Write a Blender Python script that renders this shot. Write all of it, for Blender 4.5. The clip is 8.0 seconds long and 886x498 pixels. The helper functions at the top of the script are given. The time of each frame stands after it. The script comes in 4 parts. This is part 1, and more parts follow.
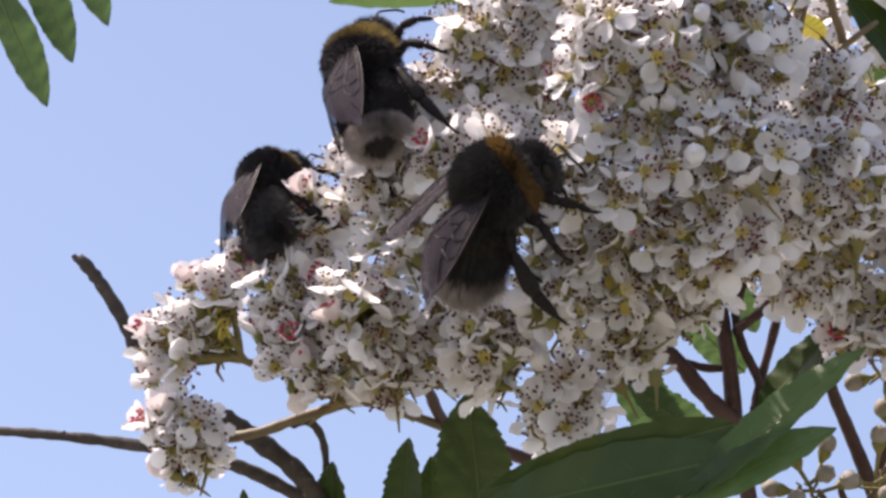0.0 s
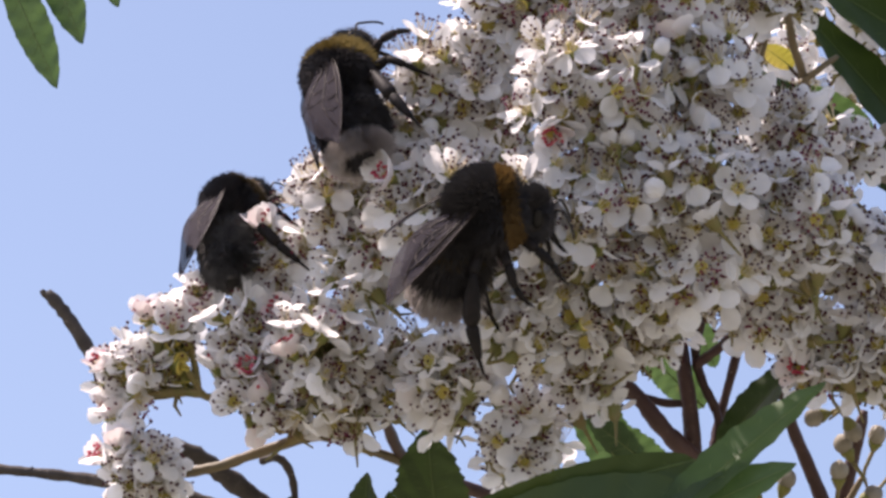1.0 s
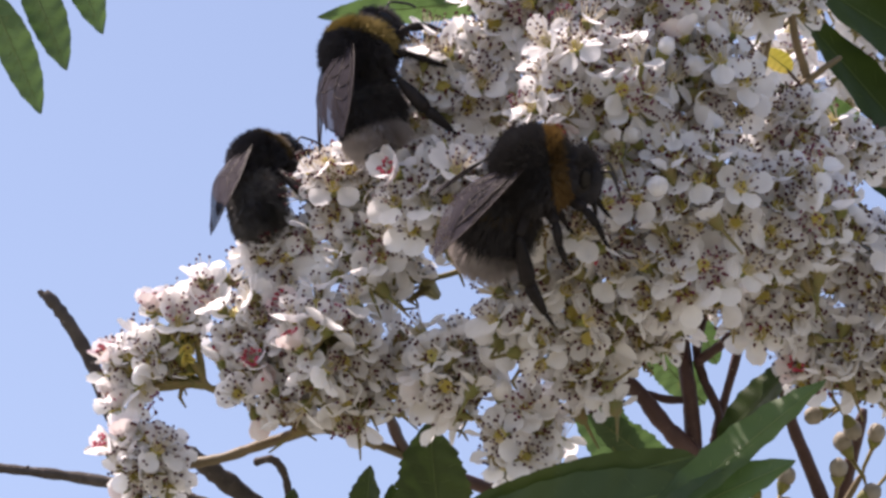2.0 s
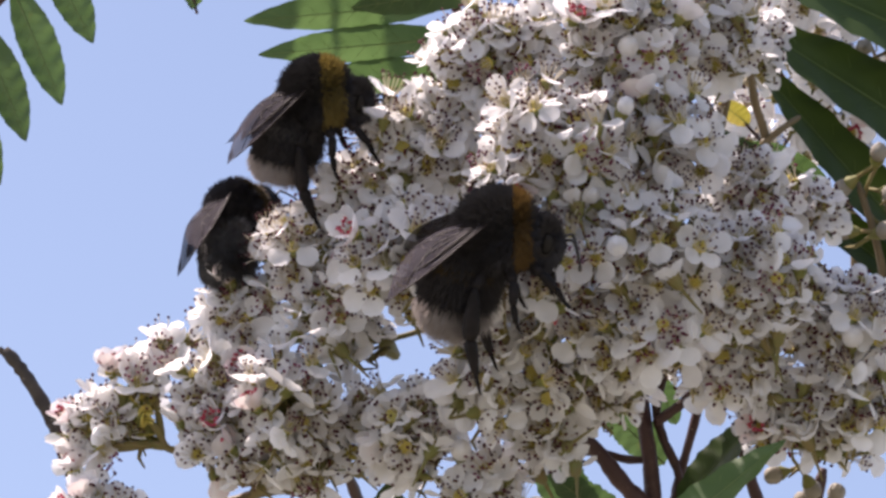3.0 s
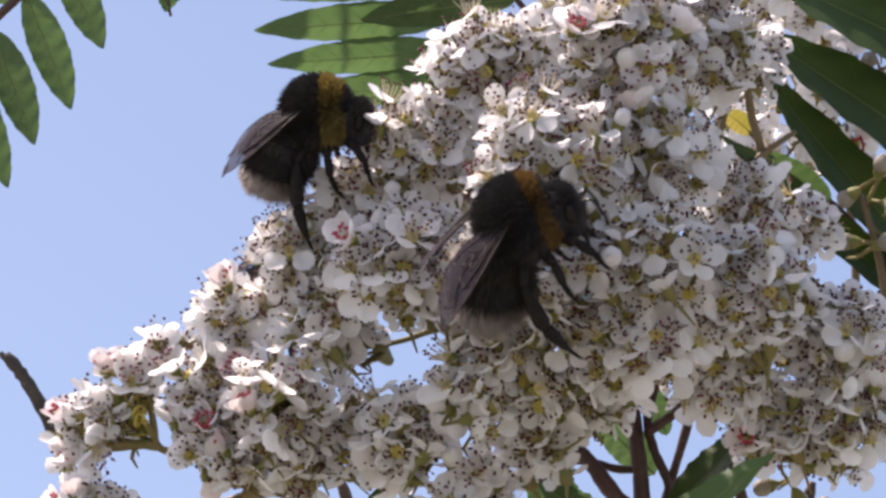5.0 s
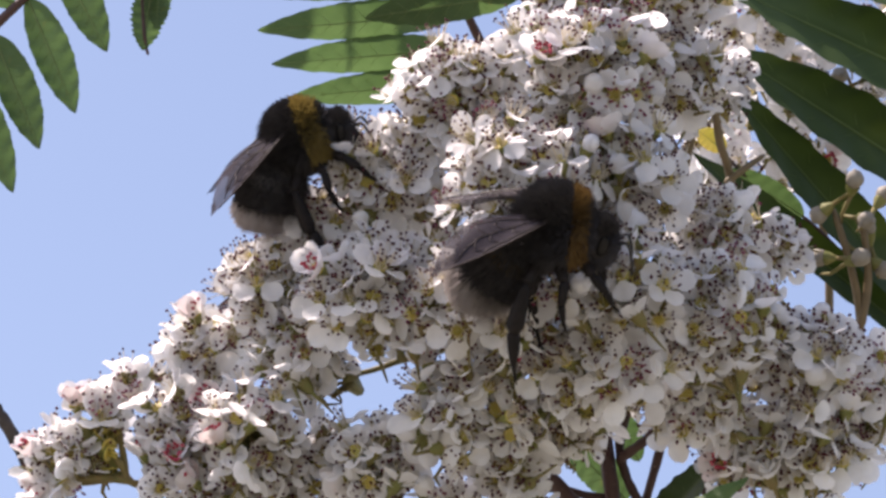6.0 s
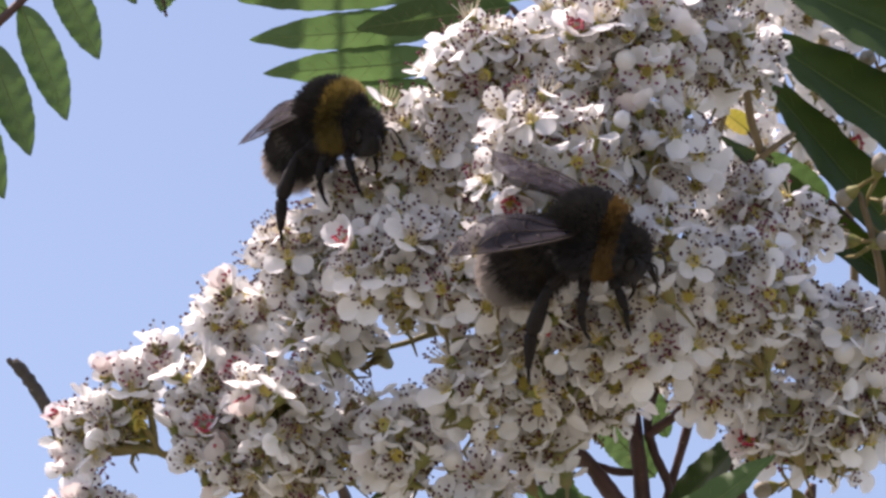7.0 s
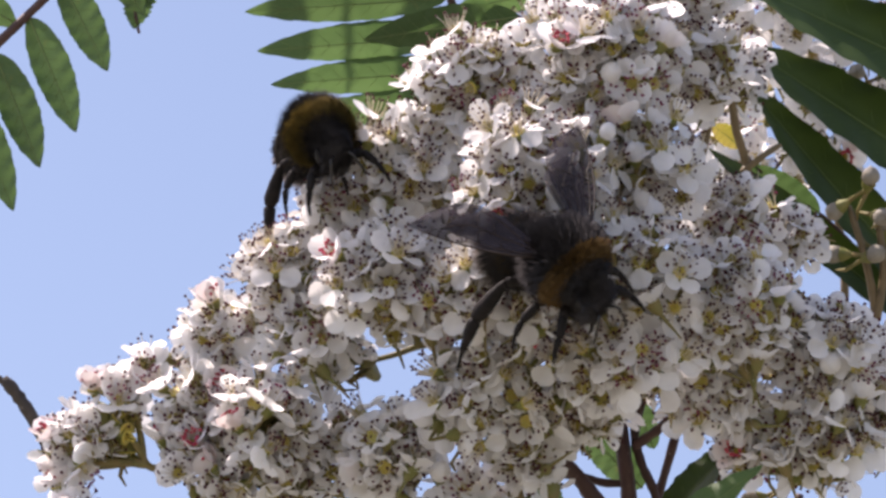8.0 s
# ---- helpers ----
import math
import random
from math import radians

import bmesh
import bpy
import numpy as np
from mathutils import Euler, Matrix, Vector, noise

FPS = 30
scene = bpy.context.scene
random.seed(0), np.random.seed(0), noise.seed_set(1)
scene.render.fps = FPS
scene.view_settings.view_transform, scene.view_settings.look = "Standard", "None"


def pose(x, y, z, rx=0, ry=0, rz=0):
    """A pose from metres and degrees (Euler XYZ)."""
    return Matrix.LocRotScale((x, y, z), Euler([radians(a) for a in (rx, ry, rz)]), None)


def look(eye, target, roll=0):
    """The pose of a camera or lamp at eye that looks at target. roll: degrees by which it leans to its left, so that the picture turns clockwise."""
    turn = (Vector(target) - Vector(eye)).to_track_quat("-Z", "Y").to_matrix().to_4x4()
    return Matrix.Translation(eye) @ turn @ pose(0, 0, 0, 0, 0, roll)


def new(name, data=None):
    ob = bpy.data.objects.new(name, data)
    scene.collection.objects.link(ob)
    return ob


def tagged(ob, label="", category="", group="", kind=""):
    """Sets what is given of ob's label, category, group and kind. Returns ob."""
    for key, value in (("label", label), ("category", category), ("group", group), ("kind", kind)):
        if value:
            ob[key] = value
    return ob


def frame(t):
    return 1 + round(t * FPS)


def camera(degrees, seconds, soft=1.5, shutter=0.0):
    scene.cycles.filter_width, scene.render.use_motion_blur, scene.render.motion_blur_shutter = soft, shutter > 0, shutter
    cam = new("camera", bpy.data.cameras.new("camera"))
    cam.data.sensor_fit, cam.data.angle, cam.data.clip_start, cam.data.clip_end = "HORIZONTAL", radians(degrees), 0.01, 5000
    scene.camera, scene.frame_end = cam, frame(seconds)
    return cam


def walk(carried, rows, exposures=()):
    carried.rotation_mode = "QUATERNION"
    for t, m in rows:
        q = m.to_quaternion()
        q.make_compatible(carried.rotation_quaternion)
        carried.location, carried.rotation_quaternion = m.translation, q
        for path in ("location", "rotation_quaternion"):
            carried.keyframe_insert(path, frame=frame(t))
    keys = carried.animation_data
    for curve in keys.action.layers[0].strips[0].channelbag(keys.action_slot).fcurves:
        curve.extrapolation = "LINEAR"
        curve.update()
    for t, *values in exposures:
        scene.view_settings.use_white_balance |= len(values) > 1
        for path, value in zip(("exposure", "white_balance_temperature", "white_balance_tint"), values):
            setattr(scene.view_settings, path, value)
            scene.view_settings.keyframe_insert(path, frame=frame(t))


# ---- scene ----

# ---- the plan: a leaning plane through the flower cluster, in millimetres ----
LEAN = radians(25)
RIGHT = Vector((1, 0, 0))
UP = Vector((0, -math.sin(LEAN), math.cos(LEAN)))
AWAY = Vector((0, math.cos(LEAN), math.sin(LEAN)))
HEART = Vector((0, 0, 1.62))


def P(u, v, d=0.0):
    """A place u mm to the right, v mm up and d mm behind the heart of the cluster."""
    return HEART + (RIGHT * u + UP * v + AWAY * d) * 0.001


def D3(u, v, d=0.0):
    """A shift of u mm to the right, v mm up and d mm away."""
    return (RIGHT * u + UP * v + AWAY * d) * 0.001


def D(u, v, d):
    return (RIGHT * u + UP * v + AWAY * d).normalized()


# ---- camera ----
EYE = P(0, 0, -450)
cam = camera(12.06, 8.0, soft=2.9, shutter=0.4)


def held(u, v, far, roll):
    """The hand-held camera, turned to a place of the plan, far mm from it."""
    target = P(u, v)
    return look(target + (EYE - target).normalized() * far * 0.001, target, roll)


walk(cam, [
    (0, held(-7.05, -8.72, 447.8, -0.73)),
    (0.5, held(-5.77, -7.19, 446.2, -0.78)),
    (1, held(-2.60, -5.16, 446.2, -0.88)),
    (1.2, held(-1.95, -5.65, 447.0, -0.85)),
    (2.3, held(-3.35, -5.65, 450.4, -0.17)),
    (2.5, held(-1.38, -0.50, 450.7, -0.41)),
    (3, held(1.34, 0.75, 449.4, -0.62)),
    (3.5, held(-0.02, -0.02, 450.0, -0.01)),
    (4, held(1.20, 1.39, 451.2, -0.03)),
    (4.5, held(3.06, 4.09, 450.9, -0.81)),
    (4.7, held(2.05, 1.76, 451.9, 0.08)),
    (5.8, held(1.67, 1.37, 450.8, 0.76)),
    (6, held(5.16, 4.61, 450.4, -0.47)),
    (6.5, held(4.53, 4.24, 452.2, -0.13)),
    (7, held(1.89, 1.86, 451.5, 0.27)),
    (7.5, held(3.63, 2.99, 452.1, -0.15)),
    (8, held(3.30, 3.21, 452.6, -0.05)),
], exposures=[(0, 0.76, 7060, 23), (8, 0.76, 7060, 23)])

# ---- light ----
SUN_HEIGHT, SUN_TURN = 62, -86
world = bpy.data.worlds.new("sky")
scene.world = world
world.use_nodes = True
wn = world.node_tree
sky = wn.nodes.new("ShaderNodeTexSky")
sky.sky_type, sky.sun_disc = "NISHITA", False
sky.sun_elevation, sky.sun_rotation = radians(SUN_HEIGHT), radians(SUN_TURN)
sky.air_density, sky.dust_density, sky.ozone_density = 1.0, 1.6, 1.0
wn.nodes["Background"].inputs["Strength"].default_value = 0.135
wn.links.new(sky.outputs[0], wn.nodes["Background"].inputs[0])
sun = new("sun", bpy.data.lights.new("sun", "SUN"))
sun.data.energy, sun.data.angle, sun.data.color = 4.8, radians(1.2), (1.0, 0.96, 0.91)
h, a = radians(SUN_HEIGHT), radians(SUN_TURN)
toward_sun = Vector((math.sin(a) * math.cos(h), math.cos(a) * math.cos(h), math.sin(h)))
sun.matrix_world = look(HEART + toward_sun * 3, HEART)


# ---- materials ----
def surface(name, tint, other, rough=0.6, size=900.0, thin=0.0, shine=0.4, bump=0.15, spots=None, per_thing=0.12, metal=0.0):
    """A mottled surface of two tints with fine relief; thin: how much light comes through it."""
    m = bpy.data.materials.new(name)
    m.use_nodes = True
    t = m.node_tree
    n, l = t.nodes, t.links
    n.clear()
    out = n.new("ShaderNodeOutputMaterial")
    b = n.new("ShaderNodeBsdfPrincipled")
    co = n.new("ShaderNodeTexCoord")
    fine, broad = n.new("ShaderNodeTexNoise"), n.new("ShaderNodeTexNoise")
    fine.inputs["Scale"].default_value, fine.inputs["Detail"].default_value = size, 4
    broad.inputs["Scale"].default_value, broad.inputs["Detail"].default_value = size / 6, 2
    for x in (fine, broad):
        l.new(co.outputs["Object"], x.inputs["Vector"])
    add = n.new("ShaderNodeMath")
    add.operation = "ADD"
    l.new(fine.outputs["Fac"], add.inputs[0])
    l.new(broad.outputs["Fac"], add.inputs[1])
    span = n.new("ShaderNodeMapRange")
    span.inputs["From Min"].default_value, span.inputs["From Max"].default_value = 0.75, 1.25
    l.new(add.outputs[0], span.inputs["Value"])
    mix = n.new("ShaderNodeMix")
    mix.data_type = "RGBA"
    mix.inputs["A"].default_value, mix.inputs["B"].default_value = (*tint, 1), (*other, 1)
    l.new(span.outputs[0], mix.inputs["Factor"])
    info = n.new("ShaderNodeObjectInfo")
    vary = n.new("ShaderNodeMapRange")
    vary.inputs["To Min"].default_value, vary.inputs["To Max"].default_value = 1 - per_thing, 1 + per_thing
    l.new(info.outputs["Random"], vary.inputs["Value"])
    hsv = n.new("ShaderNodeHueSaturation")
    l.new(mix.outputs["Result"], hsv.inputs["Color"])
    l.new(vary.outputs[0], hsv.inputs["Value"])
    colour = hsv.outputs[0]
    if spots:
        vor = n.new("ShaderNodeTexNoise")
        vor.inputs["Scale"].default_value, vor.inputs["Detail"].default_value = spots[0], 3
        l.new(co.outputs["Object"], vor.inputs["Vector"])
        cut = n.new("ShaderNodeMapRange")
        cut.inputs["From Min"].default_value, cut.inputs["From Max"].default_value = spots[1], spots[1] + 0.1
        l.new(vor.outputs["Fac"], cut.inputs["Value"])
        over = n.new("ShaderNodeMix")
        over.data_type = "RGBA"
        over.inputs["B"].default_value = (*spots[2], 1)
        l.new(cut.outputs[0], over.inputs["Factor"])
        l.new(colour, over.inputs["A"])
        colour = over.outputs["Result"]
    l.new(colour, b.inputs["Base Color"])
    b.inputs["Roughness"].default_value, b.inputs["Metallic"].default_value = rough, metal
    b.inputs["Specular IOR Level"].default_value = shine
    bp = n.new("ShaderNodeBump")
    bp.inputs["Strength"].default_value, bp.inputs["Distance"].default_value = bump, 0.0003
    l.new(fine.outputs["Fac"], bp.inputs["Height"])
    l.new(bp.outputs[0], b.inputs["Normal"])
    last = b.outputs[0]
    if thin:
        tr = n.new("ShaderNodeBsdfTranslucent")
        warm = n.new("ShaderNodeHueSaturation")
        warm.inputs["Saturation"].default_value, warm.inputs["Value"].default_value = 1.15, 1.25
        l.new(colour, warm.inputs["Color"])
        l.new(warm.outputs[0], tr.inputs["Color"])
        both = n.new("ShaderNodeMixShader")
        both.inputs[0].default_value = thin
        l.new(last, both.inputs[1])
        l.new(tr.outputs[0], both.inputs[2])
        last = both.outputs[0]
    l.new(last, out.inputs[0])
    return m


def wing_film():
    """Smoky, half clear wing membrane with a faint sheen."""
    m = bpy.data.materials.new("wing_film")
    m.use_nodes = True
    t = m.node_tree
    n, l = t.nodes, t.links
    b = n["Principled BSDF"]
    co, wave = n.new("ShaderNodeTexCoord"), n.new("ShaderNodeTexNoise")
    wave.inputs["Scale"].default_value = 500
    l.new(co.outputs["Object"], wave.inputs["Vector"])
    ramp = n.new("ShaderNodeMix")
    ramp.data_type = "RGBA"
    ramp.inputs["A"].default_value, ramp.inputs["B"].default_value = (0.026, 0.022, 0.027, 1), (0.058, 0.049, 0.058, 1)
    l.new(wave.outputs["Fac"], ramp.inputs["Factor"])
    l.new(ramp.outputs["Result"], b.inputs["Base Color"])
    b.inputs["Roughness"].default_value, b.inputs["Specular IOR Level"].default_value = 0.7, 0.03
    b.inputs["Alpha"].default_value = 0.78
    return m


PETAL = surface("petal", (0.88, 0.87, 0.87), (0.79, 0.78, 0.78), 0.55, 700, 0.52, 0.3, 0.12, None, 0.08)
PETAL_PINK = surface("petal_pink", (0.82, 0.79, 0.78), (0.80, 0.68, 0.69), 0.55, 500, 0.25, 0.3, 0.12)
ANTHER = surface("anther", (0.050, 0.012, 0.017), (0.105, 0.022, 0.033), 0.7, 3000, 0, 0.2)
ANTHER_RED = surface("anther_red", (0.38, 0.035, 0.07), (0.50, 0.09, 0.12), 0.6, 3000, 0, 0.3)
ANTHER_WINE = surface("anther_wine", (0.13, 0.012, 0.04), (0.19, 0.03, 0.07), 0.6, 3000, 0, 0.3)
FILAMENT = surface("filament", (0.76, 0.72, 0.64), (0.66, 0.58, 0.44), 0.6, 1500, 0.4, 0.3)
DISC = surface("nectar_disc", (0.42, 0.37, 0.08), (0.52, 0.40, 0.09), 0.5, 2500, 0, 0.4, 0.4, None, 0.3)
CALYX = surface("calyx", (0.15, 0.17, 0.045), (0.22, 0.20, 0.07), 0.6, 1500, 0.1, 0.3)
# white buds of the neighbouring clusters, greyed as if in shade
BUD_SHADED = surface("bud", (0.34, 0.31, 0.26), (0.26, 0.23, 0.18), 0.6, 900, 0.15, 0.25)
STALK = surface("stalk", (0.16, 0.165, 0.052), (0.22, 0.16, 0.07), 0.6, 1200, 0, 0.3, 0.3)
STEM_RED = surface("stem_red", (0.054, 0.026, 0.024), (0.090, 0.046, 0.039), 0.55, 600, 0, 0.4, 0.4, (2500, 0.66, (0.30, 0.22, 0.18)))
STEM_TAN = surface("stem_tan", (0.13, 0.10, 0.055), (0.19, 0.14, 0.078), 0.55, 600, 0, 0.35, 0.4, (2500, 0.66, (0.12, 0.08, 0.05)))
BARK = surface("bark", (0.050, 0.043, 0.040), (0.095, 0.08, 0.07), 0.75, 700, 0, 0.25, 0.8, (1800, 0.64, (0.19, 0.165, 0.145)))
LEAF_YELLOW = surface("yellow_leaf", (0.30, 0.28, 0.07), (0.38, 0.31, 0.11), 0.5, 400, 0.4, 0.3)
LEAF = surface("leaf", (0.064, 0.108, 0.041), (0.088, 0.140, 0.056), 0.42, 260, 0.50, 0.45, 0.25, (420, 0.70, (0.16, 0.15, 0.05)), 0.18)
# darker green and ribs for leaves in shade; the shade is in the colour
LEAF_DARK = surface("leaf_shaded", (0.029, 0.052, 0.012), (0.040, 0.067, 0.018), 0.46, 260, 0.10, 0.30, 0.25, (90, 0.56, (0.052, 0.080, 0.016)), 0.2)
LEAF_RIB_DARK = surface("leaf_rib_shaded", (0.075, 0.115, 0.036), (0.095, 0.14, 0.045), 0.5, 600, 0.1, 0.3)
LEAF_RIB = surface("leaf_rib", (0.13, 0.19, 0.06), (0.16, 0.21, 0.08), 0.5, 600, 0.15, 0.4)
FUR_BLACK = surface("fur_black", (0.050, 0.046, 0.049), (0.078, 0.073, 0.076), 0.85, 900, 0, 0.04, 0.0, None, 0.1)
FUR_GOLD = surface("fur_gold", (0.165, 0.122, 0.044), (0.24, 0.182, 0.070), 0.85, 900, 0.2, 0.04, 0.0)
FUR_YELLOW = surface("fur_yellow", (0.120, 0.074, 0.031), (0.18, 0.112, 0.049), 0.85, 900, 0.15, 0.04, 0.0)
FUR_TAN = surface("fur_tan", (0.070, 0.047, 0.018), (0.11, 0.072, 0.028), 0.75, 900, 0.1, 0.15, 0.0)
FUR_GREY = surface("fur_grey", (0.085, 0.080, 0.080), (0.18, 0.172, 0.17), 0.75, 900, 0.1, 0.15, 0.0)
FUR_WHITE = surface("fur_white", (0.37, 0.33, 0.32), (0.50, 0.46, 0.44), 0.75, 900, 0.2, 0.15, 0.0)
SHELL = surface("shell", (0.010, 0.009, 0.009), (0.020, 0.016, 0.014), 0.35, 900, 0, 0.5, 0.3)
LEG = surface("leg_shell", (0.012, 0.011, 0.011), (0.022, 0.018, 0.018), 0.6, 1500, 0, 0.1, 0.3)
EYE_BLACK = surface("eye", (0.007, 0.006, 0.006), (0.012, 0.010, 0.010), 0.4, 4000, 0, 0.25, 0.2)
WING = wing_film()
VEIN = surface("wing_vein", (0.020, 0.012, 0.009), (0.035, 0.022, 0.016), 0.5, 1500, 0, 0.3)
GRASS = surface("grass", (0.140, 0.138, 0.108), (0.178, 0.174, 0.138), 0.8, 60, 0, 0.2, 0.5, (3, 0.6, (0.13, 0.125, 0.07)))


# ---- makers ----
def part(name, bm, materials, parent, label="", at=None, smooth=True):
    """Links a bmesh as one mesh object under a thing or a part."""
    me = bpy.data.meshes.new(name)
    bm.to_mesh(me)
    bm.free()
    return piece(name, me, materials, parent, label, at, smooth)


def piece(name, me, materials=None, parent=None, label="", at=None, smooth=True):
    if materials and not me.materials:
        for m in materials if isinstance(materials, (list, tuple)) else [materials]:
            me.materials.append(m)
        if smooth:
            me.polygons.foreach_set("use_smooth", [True] * len(me.polygons))
    ob = new(name, me)
    ob.parent = parent
    if at is not None:
        ob.matrix_basis = at
    return tagged(ob, label)


def thing(name, label, category, group="", kind="", at=None):
    ob = new(name)
    ob.empty_display_size = 0.004
    if at is not None:
        ob.matrix_basis = at
    return tagged(ob, label, category, group, kind)


def sweep(bm, points, radii, sides=7, slot=0, close=True):
    """A tapered tube through points (Vectors), radii in the same unit."""
    rings = []
    side = Vector((0.3, 0.9, 0.2))
    for i, p in enumerate(points):
        d = (points[min(i + 1, len(points) - 1)] - points[max(i - 1, 0)]).normalized()
        side = (side - d * side.dot(d))
        side = side.normalized() if side.length > 1e-6 else d.orthogonal().normalized()
        over = d.cross(side)
        rings.append([bm.verts.new(p + (side * math.cos(k * math.tau / sides) + over * math.sin(k * math.tau / sides)) * radii[i]) for k in range(sides)])
    for a_, b_ in zip(rings, rings[1:]):
        for k in range(sides):
            bm.faces.new((a_[k], a_[(k + 1) % sides], b_[(k + 1) % sides], b_[k])).material_index = slot
    if close:
        for ring, way in ((rings[0], -1), (rings[-1], 1)):
            bm.faces.new(ring[::way]).material_index = slot


def bend(points, steps=6):
    """A smooth line through the points."""
    pts = [points[0] * 2 - points[1], *points, points[-1] * 2 - points[-2]]
    line = []
    for i in range(1, len(pts) - 2):
        p0, p1, p2, p3 = pts[i - 1:i + 3]
        for k in range(steps):
            t = k / steps
            line.append(0.5 * (p1 * 2 + (p2 - p0) * t + (p0 * 2 - p1 * 5 + p2 * 4 - p3) * t * t + (p1 * 3 - p0 - p2 * 3 + p3) * t ** 3))
    return line + [points[-1].copy()]


def twig_mesh(places, thick, knots=0.0, seed=1, sides=9):
    """A twig through places of the plan; thick: its width in mm at the start and the end; knots: unevenness."""
    rng = random.Random(seed)
    line = bend(places, 7)
    n = len(line)
    radii = []
    for i in range(n):
        r = (thick[0] + (thick[1] - thick[0]) * i / (n - 1)) * 0.0005 * (0.6 if i in (0, n - 1) else 1)
        radii.append(r * (1 + knots * (rng.random() - 0.3)))
    bm = bmesh.new()
    sweep(bm, line, radii, sides)
    return bm


def leaflet_mesh(length, width, teeth=13, fold=0.25, droop=0.15, seed=1, ribs=True, saw_depth=0.10):
    """A pointed, saw-edged leaflet along +x with its upper side +z: a folded blade and its midrib and side veins. Metres."""
    rng = random.Random(seed)
    bm = bmesh.new()
    nx, ny = 44, 5
    rows = []
    for i in range(nx + 1):
        s = i / nx
        half = width / 2 * (math.sin(math.pi * min(1, s * 0.98 + 0.02) ** 0.85) ** 0.62) * (1 - 0.25 * max(0, s - 0.8) / 0.2)
        saw = (s * teeth) % 1.0
        half *= 1 - saw_depth * saw * (0.25 if s < 0.15 else 1.0) * rng.uniform(0.7, 1.2)
        if i == nx:
            half = width * 0.006
        row = []
        for j in range(-ny, ny + 1):
            q = j / ny
            y = half * q
            x = length * s + 0.08 * length * abs(q) * (0.3 - 0.25 * s) - 0.012 * length
            z = fold * abs(y) - droop * length * s * s + 0.02 * width * math.sin(s * 40 + 4 * abs(q)) * abs(q)
            row.append(bm.verts.new((x, y, z)))
        rows.append(row)
    for a_, b_ in zip(rows, rows[1:]):
        for j in range(2 * ny):
            bm.faces.new((a_[j], b_[j], b_[j + 1], a_[j + 1]))
    if ribs:
        rib = [Vector((length * s - 0.012 * length, 0, -droop * length * s * s - width * 0.002)) for s in [k / 14 for k in range(15)]]
        sweep(bm, rib, [width * (0.026 - 0.020 * k / 14) for k in range(15)], 6, 1)
        for k in range(1, 10):
            s = k / 11
            for way in (-1, 1):
                line = []
                for q in (0.02, 0.35, 0.75):
                    half = width / 2 * (math.sin(math.pi * min(1, s + 0.1 * q) ** 0.85) ** 0.62)
                    y = half * q
                    x = length * (s + 0.09 * q) - 0.012 * length
                    line.append(Vector((x, way * y, fold * y - droop * length * (s + 0.09 * q) ** 2 - width * 0.006)))
                sweep(bm, line, [width * 0.006, width * 0.005, width * 0.002], 4, 1, False)
    return bm


def blade(parent, base, tip, width, up, name="leaflet", material=None, seed=1, fold=0.25, droop=0.10, label="", teeth=13, saw_depth=0.045):
    """A leaflet from base to tip (world places), its upper side turned to up, width in mm."""
    along = tip - base
    x = along.normalized()
    z = (up - x * up.dot(x)).normalized()
    m = Matrix((x, z.cross(x), z)).transposed().to_4x4()
    m.translation = base
    bm = leaflet_mesh(along.length, width * 0.001, teeth, fold, droop, seed, True, saw_depth)
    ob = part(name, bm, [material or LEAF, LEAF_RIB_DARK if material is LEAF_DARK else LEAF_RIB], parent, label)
    ob.matrix_basis = parent.matrix_basis.inverted() @ m if parent else m
    return ob


# ---- ground, far below ----
bm = bmesh.new()
for i in range(-24, 25):
    for j in range(-24, 25):
        x, y = [math.copysign(abs(k) ** 2.2 * 0.9, k) for k in (i, j)]
        bm.verts.new((x, y, 0.06 * noise.noise(Vector((x * 0.3, y * 0.3, 0))) - 0.05))
bm.verts.ensure_lookup_table()
for i in range(48):
    for j in range(48):
        k = i * 49 + j
        bm.faces.new([bm.verts[v] for v in (k, k + 49, k + 50, k + 1)])
tagged(part("ground", bm, GRASS, None), "dry mown grass ground below the tree", "grass", kind="structure")


# ---- flowers ----
def petal_mesh(seed):
    """A round, spoon-like petal from its short claw at the origin outwards along +x; 2.9 mm."""
    rng = random.Random(seed)
    long, wide, cup = 3.0 * rng.uniform(0.88, 1.12), 1.42 * rng.uniform(0.88, 1.12), rng.uniform(0.35, 0.8)
    bm = bmesh.new()
    nr, na = 6, 9
    rows = []
    for i in range(nr + 1):
        s = i / nr
        row = []
        for j in range(na):
            q = 2 * j / (na - 1) - 1
            # a narrow claw, then a round blade with a slightly uneven rim
            w = max(0.20 * wide * (1 - s), wide * math.sqrt(max(0.0, 1 - ((s - 0.56) / 0.44) ** 2))) if s > 0.12 else wide * (0.2 + 1.6 * s)
            w = max(w, 0.16 * wide) if i < nr else 0.34 * wide
            x = long * s - 0.05 * long * (1 - abs(q)) * (i == nr) * rng.uniform(0.3, 1.2)
            y = w * q + rng.uniform(-0.03, 0.03)
            z = cup * (y / wide) ** 2 * 0.8 + cup * 0.9 * (s - 0.45) ** 2 - 0.1 * cup + rng.uniform(-0.03, 0.03)
            row.append(bm.verts.new((x * 0.001, y * 0.001, z * 0.001)))
        rows.append(row)
    for a_, b_ in zip(rows, rows[1:]):
        for j in range(na - 1):
            bm.faces.new((a_[j], b_[j], b_[j + 1], a_[j + 1]))
    me = bpy.data.meshes.new("petal")
    bm.to_mesh(me)
    bm.free()
    return me


